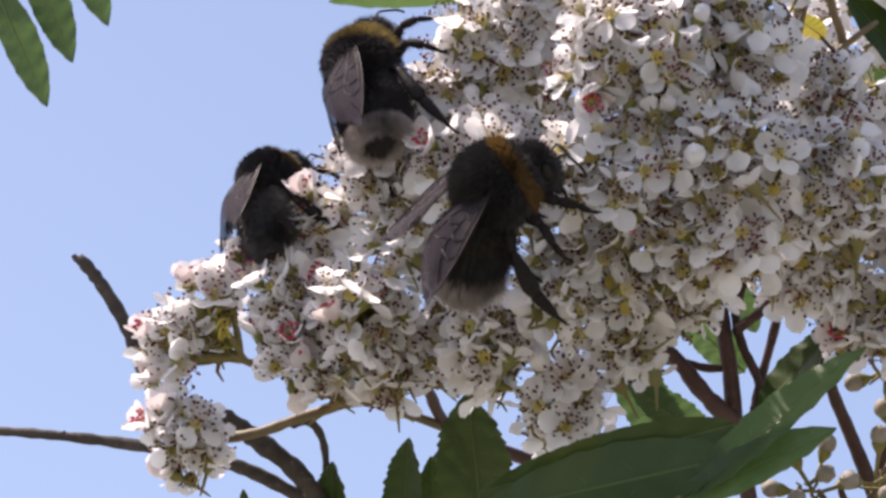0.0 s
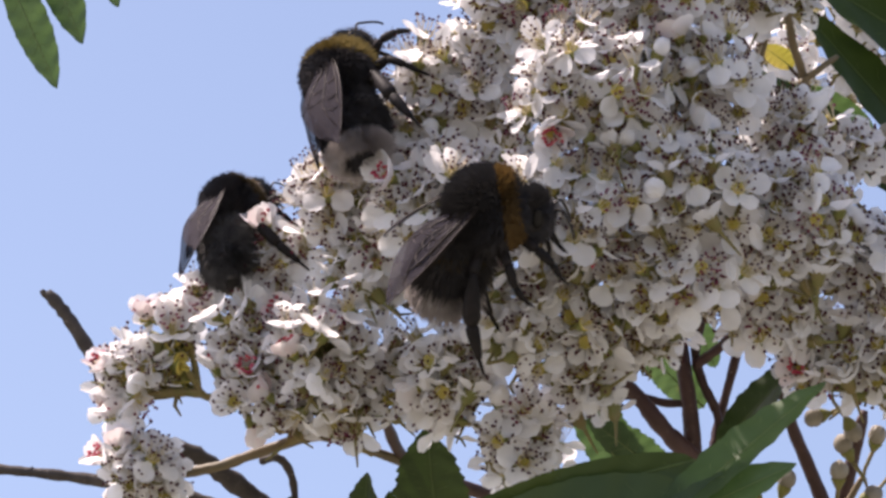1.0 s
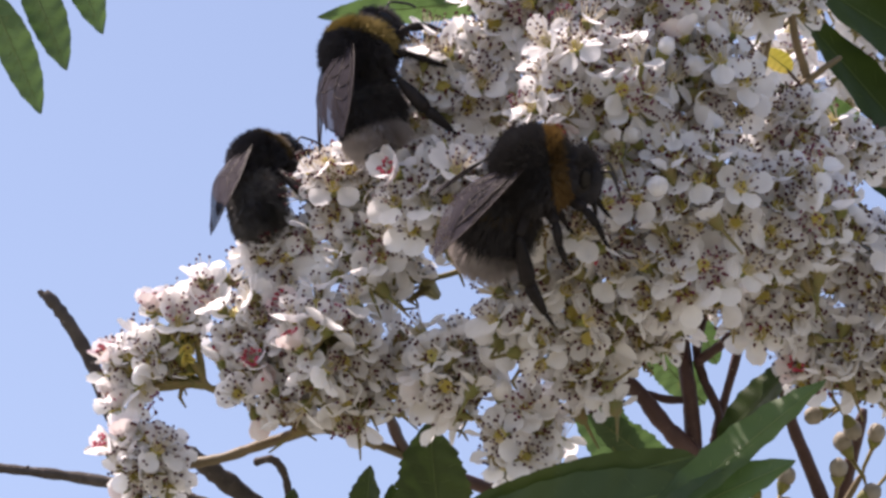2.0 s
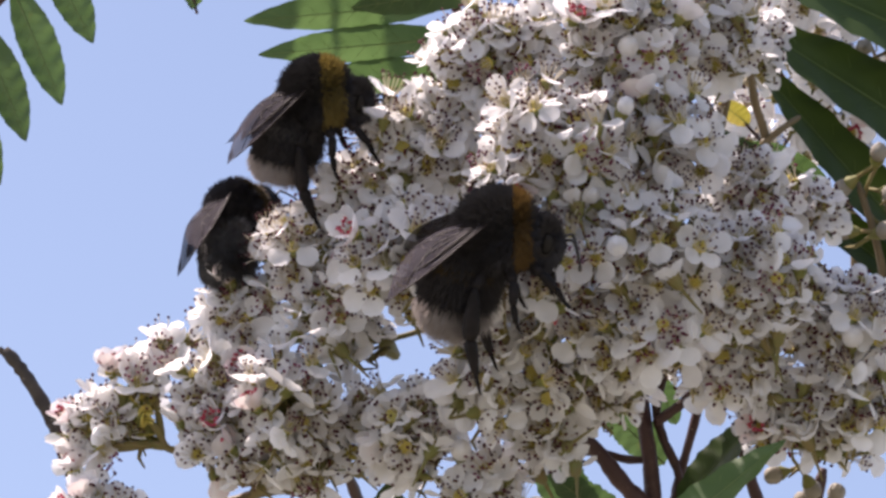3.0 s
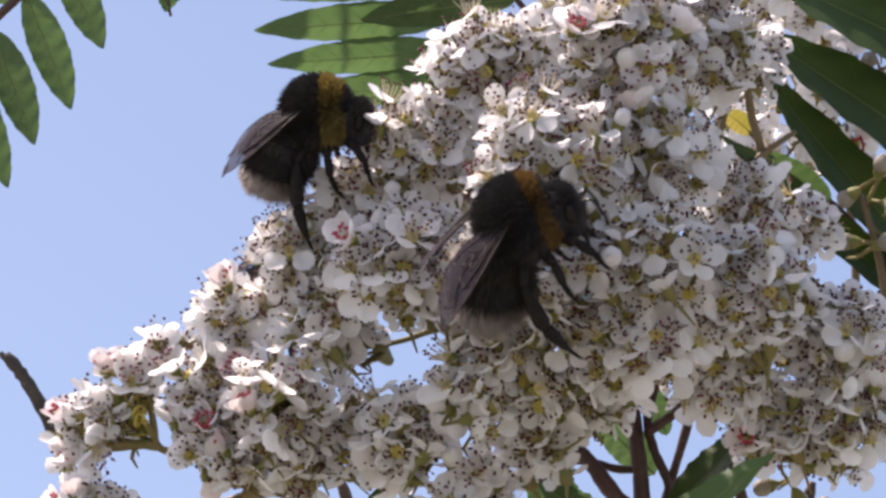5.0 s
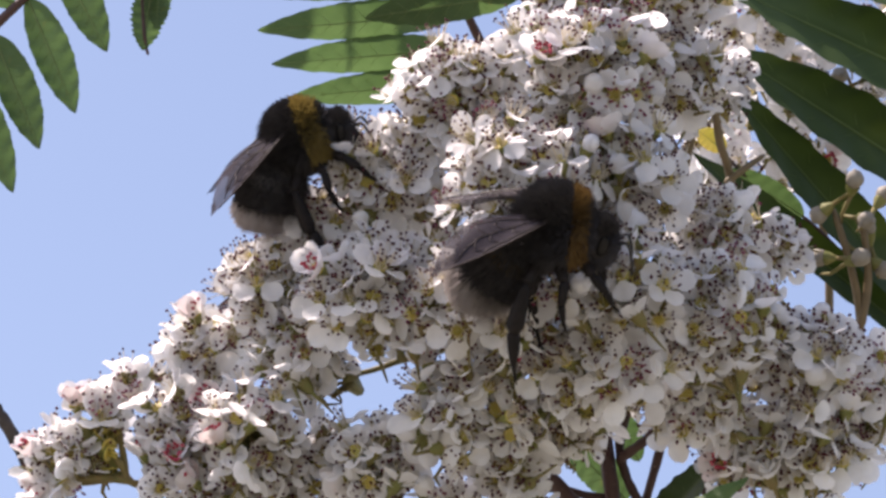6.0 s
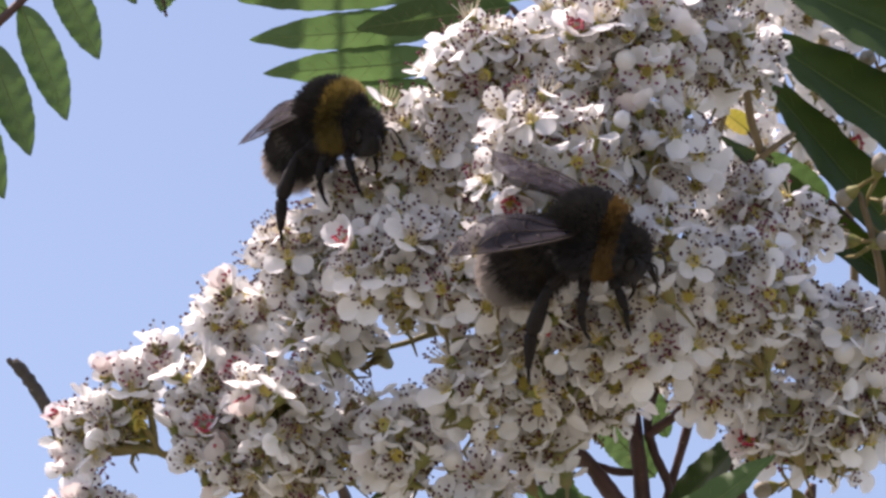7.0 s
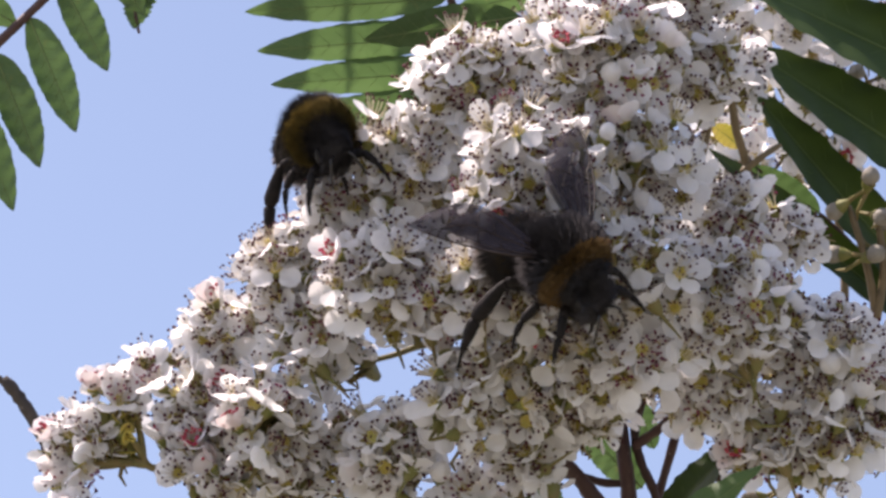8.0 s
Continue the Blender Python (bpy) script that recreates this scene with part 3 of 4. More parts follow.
mid_leaf = compound_leaf("sunlit green feathered leaf behind the blossom, shade bands across it", [P(5.99, 22.59, 26), P(3.47, 27.58, 23), P(2.02, 30.66, 21), P(0.05, 37.42, 17.5), P(-1.57, 42.91, 15)], (1.1, 0.8), [
    (P(2.5, 27.2, 22), P(-20.2, 25.35, 21), 5.0, BACKLIT, 0.0),
    (P(3.6, 23.4, 24), P(-18.7, 21.65, 23), 4.7, BACKLIT, 0.0),
    (P(5.0, 19.9, 26), P(-16.7, 18.0, 25), 4.5, BACKLIT, 0.0),
    (P(1.2, 31.3, 20), P(-21.5, 29.65, 19), 4.8, BACKLIT, 0.0),
    (P(0.2, 35.4, 18), P(-21.5, 34.3, 17), 4.6, BACKLIT, 0.0),
    (P(2.67, 30.09, 22), P(20.6, 33.99, 21), 4.2, BACKLIT, 0.02),
    (P(1.99, 33.76, 19.5), P(17.92, 38.94, 19), 4.2, BACKLIT, 0.02)], LEAF)
shade_leaf = compound_leaf("dull green leaflet overlapping the sunlit leaf", [P(9.32, 29.18, 17), P(11.62, 26.12, 19), P(12.99, 20.47, 21)], (0.7, 0.7), [
    (P(9.32, 29.05, 17), P(-8.13, 26.59, 16), 5.0, BACKLIT, 0.03)], LEAF, "leaf")
torn_leaf = compound_leaf("small wilted leaf with a curled brown tip", [P(-30.94, 41.17, 34), P(-30.7, 34.51, 33), P(-30.48, 31.16, 32), P(-30.27, 29.52, 32), P(-30.01, 28.54, 32)], (0.5, 0.35), [
    (P(-29.6, 37.0, 33), P(-30.6, 28.9, 32), 4.4, BACKLIT, 0.05),
    (P(-28.8, 37.2, 33), P(-29.0, 31.4, 32), 3.2, BACKLIT, 0.05)], LEAF, "leaf", saw_depth=0.22)
upper_leaf = compound_leaf("green feathered leaf above, shading the sunlit leaf", [P(-49.26, 76.45, 40), P(-36.0, 76.8, 40), P(-22.0, 75.9, 40)], (0.9, 1.2), [
    (P(-43.5, 76.5, 40), P(-33.4, 44.5, 40), 7.4, BACKLIT, 0.02),
    (P(-27.0, 76.3, 40), P(-16.9, 44.5, 40), 9.0, BACKLIT, 0.02),
    (P(-35.8, 76.7, 40), P(-26.0, 46.5, 40), 1.2, BACKLIT, 0.02)], LEAF)
yellow_leaf = compound_leaf("small yellowing leaf lit through behind the blossom", [P(39.51, 12.89, 21), P(37.93, 14.5, 21), P(36.6, 15.95, 20)], (0.4, 0.4), [
    (P(37.04, 15.69, 20), P(33.7, 18.36, 19), 2.8, BACKLIT, 0.05)], LEAF_YELLOW, "leaf")
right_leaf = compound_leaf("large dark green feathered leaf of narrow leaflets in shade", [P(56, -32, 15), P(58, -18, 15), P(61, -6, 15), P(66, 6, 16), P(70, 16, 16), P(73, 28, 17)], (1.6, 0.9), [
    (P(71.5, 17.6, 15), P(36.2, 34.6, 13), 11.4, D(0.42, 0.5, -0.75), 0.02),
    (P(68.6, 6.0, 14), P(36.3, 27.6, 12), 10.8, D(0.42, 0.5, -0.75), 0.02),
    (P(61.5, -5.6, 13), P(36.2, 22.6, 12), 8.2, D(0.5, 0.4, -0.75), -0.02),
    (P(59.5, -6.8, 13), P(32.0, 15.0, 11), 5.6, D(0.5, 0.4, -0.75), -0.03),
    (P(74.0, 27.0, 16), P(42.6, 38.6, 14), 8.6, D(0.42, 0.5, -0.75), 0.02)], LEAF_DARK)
side_leaf = compound_leaf("pale green leaflet lit through by the sun among dark leaflets", [P(53.79, 0.47, 24), P(49.5, 5.2, 23), P(46.0, 8.4, 22)], (0.6, 0.5), [
    (P(46.0, 8.4, 22), P(37.4, 14.0, 21), 3.6, BACKLIT, 0.03)], LEAF, "leaf")
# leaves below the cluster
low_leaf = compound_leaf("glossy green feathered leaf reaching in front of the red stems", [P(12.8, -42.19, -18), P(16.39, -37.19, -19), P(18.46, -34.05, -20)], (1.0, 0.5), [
    # the first two leaflets look sunlit only through the lighter LEAF colour
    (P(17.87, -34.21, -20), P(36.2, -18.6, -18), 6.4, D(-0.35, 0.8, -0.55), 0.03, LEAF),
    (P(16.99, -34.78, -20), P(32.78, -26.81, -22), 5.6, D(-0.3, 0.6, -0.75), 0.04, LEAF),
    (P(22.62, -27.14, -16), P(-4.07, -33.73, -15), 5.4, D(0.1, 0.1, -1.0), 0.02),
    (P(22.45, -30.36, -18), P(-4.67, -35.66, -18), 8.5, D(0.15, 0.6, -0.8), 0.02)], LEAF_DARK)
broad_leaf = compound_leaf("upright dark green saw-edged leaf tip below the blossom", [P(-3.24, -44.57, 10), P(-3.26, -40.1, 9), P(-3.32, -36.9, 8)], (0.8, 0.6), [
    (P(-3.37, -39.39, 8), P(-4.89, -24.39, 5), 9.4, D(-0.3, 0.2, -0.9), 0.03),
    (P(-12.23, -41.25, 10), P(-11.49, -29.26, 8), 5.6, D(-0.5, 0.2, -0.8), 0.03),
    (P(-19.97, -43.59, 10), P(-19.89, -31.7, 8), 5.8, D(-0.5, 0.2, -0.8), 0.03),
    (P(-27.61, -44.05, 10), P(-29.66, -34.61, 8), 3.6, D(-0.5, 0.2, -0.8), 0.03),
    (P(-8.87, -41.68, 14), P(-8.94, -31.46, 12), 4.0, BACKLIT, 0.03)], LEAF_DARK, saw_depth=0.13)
glow_leaf = compound_leaf("bright green leaf lit through by the sun behind red stems", [P(17.83, -38.79, 18), P(15.36, -33.58, 17), P(12.85, -30.92, 16)], (0.7, 0.5), [
    (P(17.89, -32.3, 16), P(10.85, -19.44, 15), 6.4, BACKLIT, 0.02),
    (P(22.29, -31.69, 15), P(12.63, -23.73, 14), 5.2, BACKLIT, 0.03),
    (P(8.35, -35.34, 17), P(5.07, -24.43, 16), 5.2, BACKLIT, 0.03),
    (P(25.46, -23.08, 12), P(18.35, -15.99, 11), 5.0, BACKLIT, 0.02),
    (P(26.81, -18.71, 12), P(24.07, -12.04, 11), 3.0, BACKLIT, 0.02)], LEAF, saw_depth=0.10)
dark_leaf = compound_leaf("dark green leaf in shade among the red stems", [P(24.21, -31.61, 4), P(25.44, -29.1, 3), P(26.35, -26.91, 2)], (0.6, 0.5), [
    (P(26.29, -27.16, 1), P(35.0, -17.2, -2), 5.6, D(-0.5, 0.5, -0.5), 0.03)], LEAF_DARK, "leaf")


def twig(label, lines, material, name="twig", knots=0.3):
    """A bare twig: the first line is the stem, the others its side shoots."""
    t_ = thing(name, label, "twig", at=Matrix.Translation(lines[0][0][0]))
    for k, (places, thick) in enumerate(lines):
        bm = twig_mesh(places, thick, knots, k + 5)
        bm.transform(t_.matrix_basis.inverted())
        part("stem" if k == 0 else "shoot", bm, material, t_)
    return t_


dead_twig = twig("bare dead grey-brown twig with a broken tip", [
    ([P(-16.98, -44.28, 10), P(-21.79, -37.22, 9), P(-24.76, -32.72, 8), P(-28.98, -29.14, 7), P(-32.58, -26.52, 6), P(-37.51, -25.18, 6), P(-40.64, -22.37, 7), P(-42.79, -16.78, 8), P(-45.49, -12.05, 8), P(-47.91, -8.89, 8)], (2.4, 1.3)),
    ([P(-21.79, -37.22, 9), P(-29.12, -32.94, 8), P(-35, -30.94, 8), P(-43.46, -29.46, 9), P(-49.68, -28.58, 9), P(-56.65, -27.94, 10), P(-64.28, -27.72, 11)], (1.6, 0.85)),
    ([P(-22.83, -37.36, 11), P(-21.64, -33.87, 10), P(-21.76, -29.73, 9), P(-23.1, -27.46, 8), P(-25.28, -27.73, 8)], (0.8, 0.9)),
    ([P(-47.43, -9.83, 8), P(-48.29, -9.07, 8), P(-48.53, -8.69, 8)], (0.9, 0.5)),
    ([P(-49.68, -28.65, 9), P(-50.29, -28.01, 9)], (0.9, 0.5))], BARK)
red_shoots = twig("smooth reddish brown young shoots", [
    ([P(41.76, -44.89, 10), P(38.75, -35.38, 9), P(36.31, -29.03, 8), P(34.76, -25.2, 7), P(33.25, -19.54, 6)], (1.8, 1.2)),
    ([P(39.34, -37.26, 9), P(40.7, -31.68, 9), P(42.65, -23.56, 8)], (1.7, 1.3)),
    ([P(36.74, -38.37, 8), P(35.55, -35.86, 8), P(37.36, -34.58, 7)], (0.8, 0.8))], STEM_RED, knots=0.1)

# ---- neighbouring clusters ----
def small_cluster(label, heads, seed, gap, mix, stem, name="flower_cluster"):
    """A smaller cluster: heads as above; mix: the shares of buds and of young flowers."""
    c = thing(name, label, "blossom", at=Matrix.Translation(P(*heads[0][:3])))
    home = c.matrix_basis.inverted()
    r_ = random.Random(seed)
    for place, n, head in scatter(heads, seed, gap, -0.4, 0.98, 60):
        way = RIGHT * n[0] + UP * n[1] + AWAY * n[2]
        way = way.normalized() + UP * 0.4 + Vector([r_.uniform(-0.4, 0.4) for _ in range(3)])
        m = home @ facing(P(*place), way, r_.uniform(0, 6.28))
        luck = r_.random()
        if luck < mix[0]:
            # buds here carry their shade in the colour, unlike the main cluster's
            piece("flower_bud", SHADED_BUDS[r_.randrange(3)], [BUD_SHADED, CALYX, STALK], c, "", m)
        else:
            flower(c, m, r_, "young" if luck < mix[0] + mix[1] else "open")
    for k, places in enumerate(stem):
        bm = twig_mesh(places, (1.1, 0.7), 0.1, k)
        bm.transform(home)
        part("stem", bm, STEM_TAN, c)
    return c


bud_cluster = small_cluster("cluster of round white buds on thin stalks", [(47.46, 10.12, 6, 1.58, 1.45), (50.16, 9.18, 5, 2.73, 2.3), (48.73, 3.59, 6, 1.82, 1.7), (51.64, 4.24, 7, 1.82, 1.82)], 21, 3.2, (0.96, 0.02),
    [[P(50.65, -7.96, 9), P(50.84, -2.95, 8), P(49.77, 2.67, 7), P(47.88, 8.9, 7)], [P(50.84, -4.19, 8), P(51.65, 1.43, 7), P(50.89, 8.27, 6)]], "bud_cluster")
low_cluster = small_cluster("shaded cluster of buds and opening blossom below", [(32.09, -34.78, 3, 3.76, 3.64), (38.79, -34.24, 2, 3.64, 3.76), (42.77, -29.53, 4, 3.03, 3.03), (35.07, -39.77, 3, 5.45, 3.64), (39.66, -21.97, 2, 2.73, 3.03)], 22, 3.1, (0.97, 0.0),
    [[P(36.38, -47.49, 6), P(35.81, -41.2, 5), P(32.77, -35.49, 4)], [P(36.11, -41.82, 5), P(38.29, -36.84, 4), P(42.14, -30.14, 4)]])
lit_cluster = small_cluster("sunlit blossom cluster behind the narrow leaves", [(39.41, 32.5, 34, 4.24, 2.73), (45.55, 30, 36, 4.24, 3.03), (51.53, 26.04, 36, 4.24, 3.64), (44.25, 21.38, 36, 3.64, 3.64), (49.57, 17.42, 36, 3.64, 3.64), (54.87, 20.09, 36, 3.64, 3.64), (36.97, 18.37, 36, 2.73, 2.73), (57.73, 28.83, 38, 4.24, 3.64), (37.33, 14.28, 32, 2.42, 2.42), (42.29, 13.41, 36, 2.73, 2.42)], 23, 2.4, (0.12, 0.10),
    [[P(50.08, -13.86, 40), P(50.69, 2.85, 40), P(47.2, 19.52, 39), P(43.07, 30.12, 38)]])


# ---- bumblebees ----
def ellipsoid(bm, centre, radii, seg=20, rings=12, slot=0, bumpy=0.0):
    rows = []
    for i in range(rings + 1):
        t = math.pi * i / rings
        rows.append([bm.verts.new([(c + r * q * (1 + bumpy * noise.noise(Vector((i, k, 0))))) * 0.001 for c, r, q in zip(centre, radii, (math.cos(t), max(1e-3, math.sin(t)) * math.cos(k * math.tau / seg), max(1e-3, math.sin(t)) * math.sin(k * math.tau / seg)))]) for k in range(seg)])
    for a_, b_ in zip(rows, rows[1:]):
        for k in range(seg):
            bm.faces.new((a_[k], b_[k], b_[(k + 1) % seg], a_[(k + 1) % seg])).material_index = slot


def furred(bm, centre, radii, count, long, rng, keep, sweep_back=0.35, slot=0, width=0.017):
    """Hairs standing on an ellipsoid, leaning back towards -x, where keep(x, y, z) of the unit ball says so."""
    made = 0
    while made < count:
        n = Vector([rng.gauss(0, 1) for _ in range(3)]).normalized()
        if not keep(n.x, n.y, n.z):
            if rng.random() < 0.01:
                made += 1
            continue
        made += 1
        p = Vector([c + r * q * 0.97 for c, r, q in zip(centre, radii, n)])
        nn = Vector([q / r for q, r in zip(n, radii)]).normalized()
        way = (nn + Vector((-sweep_back, 0, 0)) + Vector([rng.uniform(-0.3, 0.3) for _ in range(3)])).normalized()
        side = way.orthogonal().normalized()
        side = (side * math.cos(made) + way.cross(side) * math.sin(made)) * width
        tall = long * rng.uniform(0.55, 1.25)
        a_, b_, mid, tip = [bm.verts.new(q * 0.001) for q in (p - side, p + side, p + way * tall * 0.6 + side * 0.75, p + way * tall + Vector((-0.15 * tall, 0, -0.08 * tall)))]
        bm.faces.new((a_, b_, mid)).material_index = slot
        bm.faces.new((a_, mid, tip)).material_index = slot


def wing_mesh(long, wide, seed):
    """A wing along -x from its hinge, leading edge towards -y; slightly cambered and creased."""
    bm = bmesh.new()
    nx, ny = 22, 8
    rows = []
    for i in range(nx + 1):
        s = i / nx
        lead = 0.20 * wide * math.sin(math.pi * s ** 0.8) - 0.05 * wide * s
        trail = wide * (0.08 + 0.92 * math.sin(math.pi * min(1, 0.08 + 0.83 * s ** 1.25)) ** 0.9) - lead if s < 0.999 else 0.22 * wide
        row = []
        for j in range(ny + 1):
            q = j / ny
            y = -lead + (lead + trail) * q
            x = -long * s + 0.10 * long * (q ** 2) * s
            z = 0.35 * math.sin(math.pi * s) - 0.18 * math.sin(q * 9) * s * 0.5 - 0.5 * s * s + 0.12 * math.sin(q * 5 + s * 7)
            row.append(bm.verts.new((x * 0.001, y * 0.001, z * 0.001)))
        rows.append(row)
    for a_, b_ in zip(rows, rows[1:]):
        for j in range(ny):
            bm.faces.new((a_[j], a_[j + 1], b_[j + 1], b_[j]))
    bv = bmesh.new()

    def vein(path, r0, r1):
        line = [rows[min(nx, max(0, round(s * nx)))][min(ny, max(0, round(q * ny)))].co + Vector((0, 0, 0.00003)) for s, q in path]
        sweep(bv, line, [(r0 + (r1 - r0) * k / (len(line) - 1)) * 0.001 for k in range(len(line))], 5)
    vein([(k / 22, 0) for k in range(21)], 0.13, 0.07)
    vein([(0, 0.1), (0.14, 0.12), (0.28, 0.13), (0.42, 0.13), (0.55, 0.1), (0.62, 0)], 0.10, 0.06)
    vein([(0, 0.4), (0.14, 0.45), (0.28, 0.5), (0.42, 0.5), (0.55, 0.5), (0.7, 0.38), (0.8, 0.13)], 0.08, 0.04)
    vein([(0.05, 0.6), (0.2, 0.8), (0.35, 0.88), (0.5, 0.88), (0.62, 1)], 0.07, 0.04)
    for s, q0, q1 in ((0.28, 0.13, 0.5), (0.45, 0.13, 0.5), (0.6, 0.1, 0.5), (0.36, 0.5, 0.88), (0.52, 0.5, 0.88)):
        vein([(s, q0), (s + 0.03, (q0 + q1) / 2), (s + 0.01, q1)], 0.05, 0.04)
    return bm, bv


def leg_mesh(joints, widths, seed, first, last, hairs=70):
    """The segments first to last of a leg through its joints (mm), with bristles; the foot ends in two claws."""
    rng = random.Random(seed + 10 * first)
    bm = bmesh.new()
    for k in range(first, last):
        p, q = Vector(joints[k]), Vector(joints[k + 1])
        w0, w1 = widths[k]
        line = [p.lerp(q, s) * 0.001 for s in (0, 0.12, 0.45, 0.85, 1)]
        sweep(bm, line, [x * 0.001 for x in (w0 * 0.6, w0, (w0 + w1) * 0.56, w1, w1 * 0.7)], 8)
        for _ in range(hairs // (1 + k)):
            s = rng.random()
            c = p.lerp(q, s)
            d = (q - p).normalized()
            o = d.orthogonal().normalized()
            turn = rng.uniform(0, 6.28)
            o = (o * math.cos(turn) + d.cross(o) * math.sin(turn))
            r = w0 + (w1 - w0) * s
            tall = (0.55 if k < 2 else 0.25) * rng.uniform(0.6, 1.3)
            a_, b_, t_ = [bm.verts.new(v * 0.001) for v in (c + o * r * 0.9 + d * 0.03, c + o * r * 0.9 - d * 0.03, c + o * (r + tall) + d * 0.35)]
            bm.faces.new((a_, b_, t_))
    if last == len(joints) - 1:
        for way in (-1, 1):
            end = Vector(joints[-1])
            sweep(bm, [end * 0.001, (end + Vector((0.25, way * 0.18, -0.25))) * 0.001], [0.00009, 0.00003], 4)
    return bm


LEGS = [  # side, coxa, joints from it, half widths
    (-1, (3.0, 1.6, -3.0), [(0, 0, 0), (1.2, 1.8, -0.6), (2.5, 2.2, -2.3), (3.1, 2.1, -3.9), (3.6, 1.9, -4.7)]),
    (-1, (0.6, 2.0, -3.4), [(0, 0, 0), (0.6, 2.3, -0.9), (0.7, 3.0, -3.2), (1.2, 2.9, -5.0), (1.7, 2.7, -5.9)]),
    (-1, (-1.4, 2.0, -3.2), [(0, 0, 0), (-1.2, 2.6, -1.6), (-1.6, 3.2, -6.8), (-0.9, 3.0, -10.6), (-0.4, 2.8, -12.4)]),
]


def bumblebee(label, seed, size=1.0, collar=FUR_YELLOW, collar_label="golden yellow fur collar", belly=FUR_BLACK, belly_label="black furry abdomen", rump=FUR_WHITE, rump_label="dirty white furry tail", tip=0.96, band=0.22, collar_at=0.53, waist=FUR_TAN, waist_label="dull tan fur band", waist_hairs=900):
    """A furry bumblebee, head towards +x, back towards +z, its origin in the middle of the thorax."""
    rng = random.Random(seed)
    bee = thing("bumblebee", label, "bumblebee", "bumblebees on the blossom")
    bee.scale = (size, size, size)
    bm = bmesh.new()
    ellipsoid(bm, (0, 0, 0), (3.85, 3.95, 3.75), bumpy=0.03)
    furred(bm, (0, 0, 0), (3.85, 3.95, 3.75), 22000, 0.75, rng, lambda x, y, z: not (z > -0.74 and rng.random() < 1.15 - abs(x - collar_at) / band))
    furred(bm, (0, 0, 0), (3.85, 3.95, 3.75), 7500, 1.3, rng, lambda x, y, z: not (abs(x - collar_at) < 0.8 * band and z > -0.74), 0.3, 0, 0.009)
    thorax = part("thorax", bm, [FUR_BLACK], bee, "black furry thorax")
    bm = bmesh.new()
    furred(bm, (0, 0, 0), (3.9, 4.0, 3.8), 10000, 0.8, rng, lambda x, y, z: z > -0.78 and rng.random() < 1.2 - abs(x - collar_at) / (0.92 * band), 0.05)
    furred(bm, (0, 0, 0), (3.9, 4.0, 3.8), 2000, 1.3, rng, lambda x, y, z: abs(x - collar_at) < 0.8 * band and z > -0.74, 0.05, 0, 0.009)
    part("collar", bm, collar, thorax, collar_label)
    bm = bmesh.new()
    C = (-4.6, 0, -0.4)
    A = (4.8, 4.0, 3.65)
    ellipsoid(bm, C, A, 24, 16)
    furred(bm, C, A, 15000, 0.7, rng, lambda x, y, z: x > -0.44 and not (0.28 < x < 0.50 and rng.random() < 0.6), 0.9)
    furred(bm, C, A, 4000, 1.3, rng, lambda x, y, z: x > -0.40, 0.8, 0, 0.009)
    abdomen = part("abdomen", bm, [belly, SHELL], bee, belly_label, pose(-3.0e-3, 0, -0.9e-3, 0, -40, 0))
    bm = bmesh.new()
    furred(bm, C, A, waist_hairs, 0.9, rng, lambda x, y, z: 0.22 + 0.08 * rng.random() < x < 0.56 - 0.08 * rng.random() and z > -0.7, 0.9)
    part("band", bm, waist, abdomen, waist_label)
    bm = bmesh.new()
    furred(bm, C, A, 16000, 0.95, rng, lambda x, y, z: -tip + 0.16 * (rng.random() - 0.5) * (tip < 0.9) < x < -0.36 - 0.14 * rng.random(), 0.8)
    furred(bm, C, A, 4500, 1.7, rng, lambda x, y, z: -tip < x < -0.44, 0.7, 0, 0.009)
    tail = part("tail", bm, rump, abdomen, rump_label)
    if tip < 0.95:
        bm = bmesh.new()
        furred(bm, C, A, 900, 1.0, rng, lambda x, y, z: x < 0.06 - tip - 0.12 * rng.random(), 0.8)
        part("tail_tip", bm, FUR_BLACK, tail, "black tail tip")
    bm = bmesh.new()
    ellipsoid(bm, (1.2, 0, -0.5), (1.45, 2.15, 2.25), 18, 12, 0)
    ellipsoid(bm, (1.9, 0, -2.3), (0.85, 1.0, 1.35), 12, 8, 1)
    furred(bm, (1.2, 0, -0.5), (1.45, 2.15, 2.25), 7000, 0.75, rng, lambda x, y, z: abs(y) < 0.86, 0.1)
    furred(bm, (1.2, 0, -0.5), (1.45, 2.15, 2.25), 1800, 1.15, rng, lambda x, y, z: abs(y) < 0.8, 0.1, 0, 0.009)
    furred(bm, (1.9, 0, -2.3), (0.85, 1.0, 1.35), 700, 0.5, rng, lambda x, y, z: z > -0.5, 0.0)
    head = part("head", bm, [FUR_BLACK, SHELL], bee, "", pose(3.5e-3, 0, -0.5e-3, 0, 12, 0))
    for s in (-1, 1):
        bm = bmesh.new()
        ellipsoid(bm, (1.3, s * 1.85, -0.2), (0.66, 0.52, 1.25), 14, 10)
        part("eye", bm, EYE_BLACK, head, "glossy black compound eye")
        bm = bmesh.new()
        sweep(bm, bend([Vector(c) * 0.001 for c in ((2.8, s * 0.6, 0.0), (3.7, s * 1.2, 0.5), (4.2, s * 1.5, 0.0), (4.9, s * 2.0, -1.4), (5.1, s * 2.1, -2.3))], 4), [0.00016] * 16 + [0.00012], 6)
        part("antenna", bm, SHELL, head)
    bm = bmesh.new()
    sweep(bm, bend([Vector(c) * 0.001 for c in ((2.6, 0, -3.4), (3.0, 0, -4.6), (2.9, 0, -5.8))], 3), [0.0003, 0.00028, 0.00025, 0.0002, 0.00018, 0.00014, 0.0001], 6)
    part("tongue", bm, LEG, head)
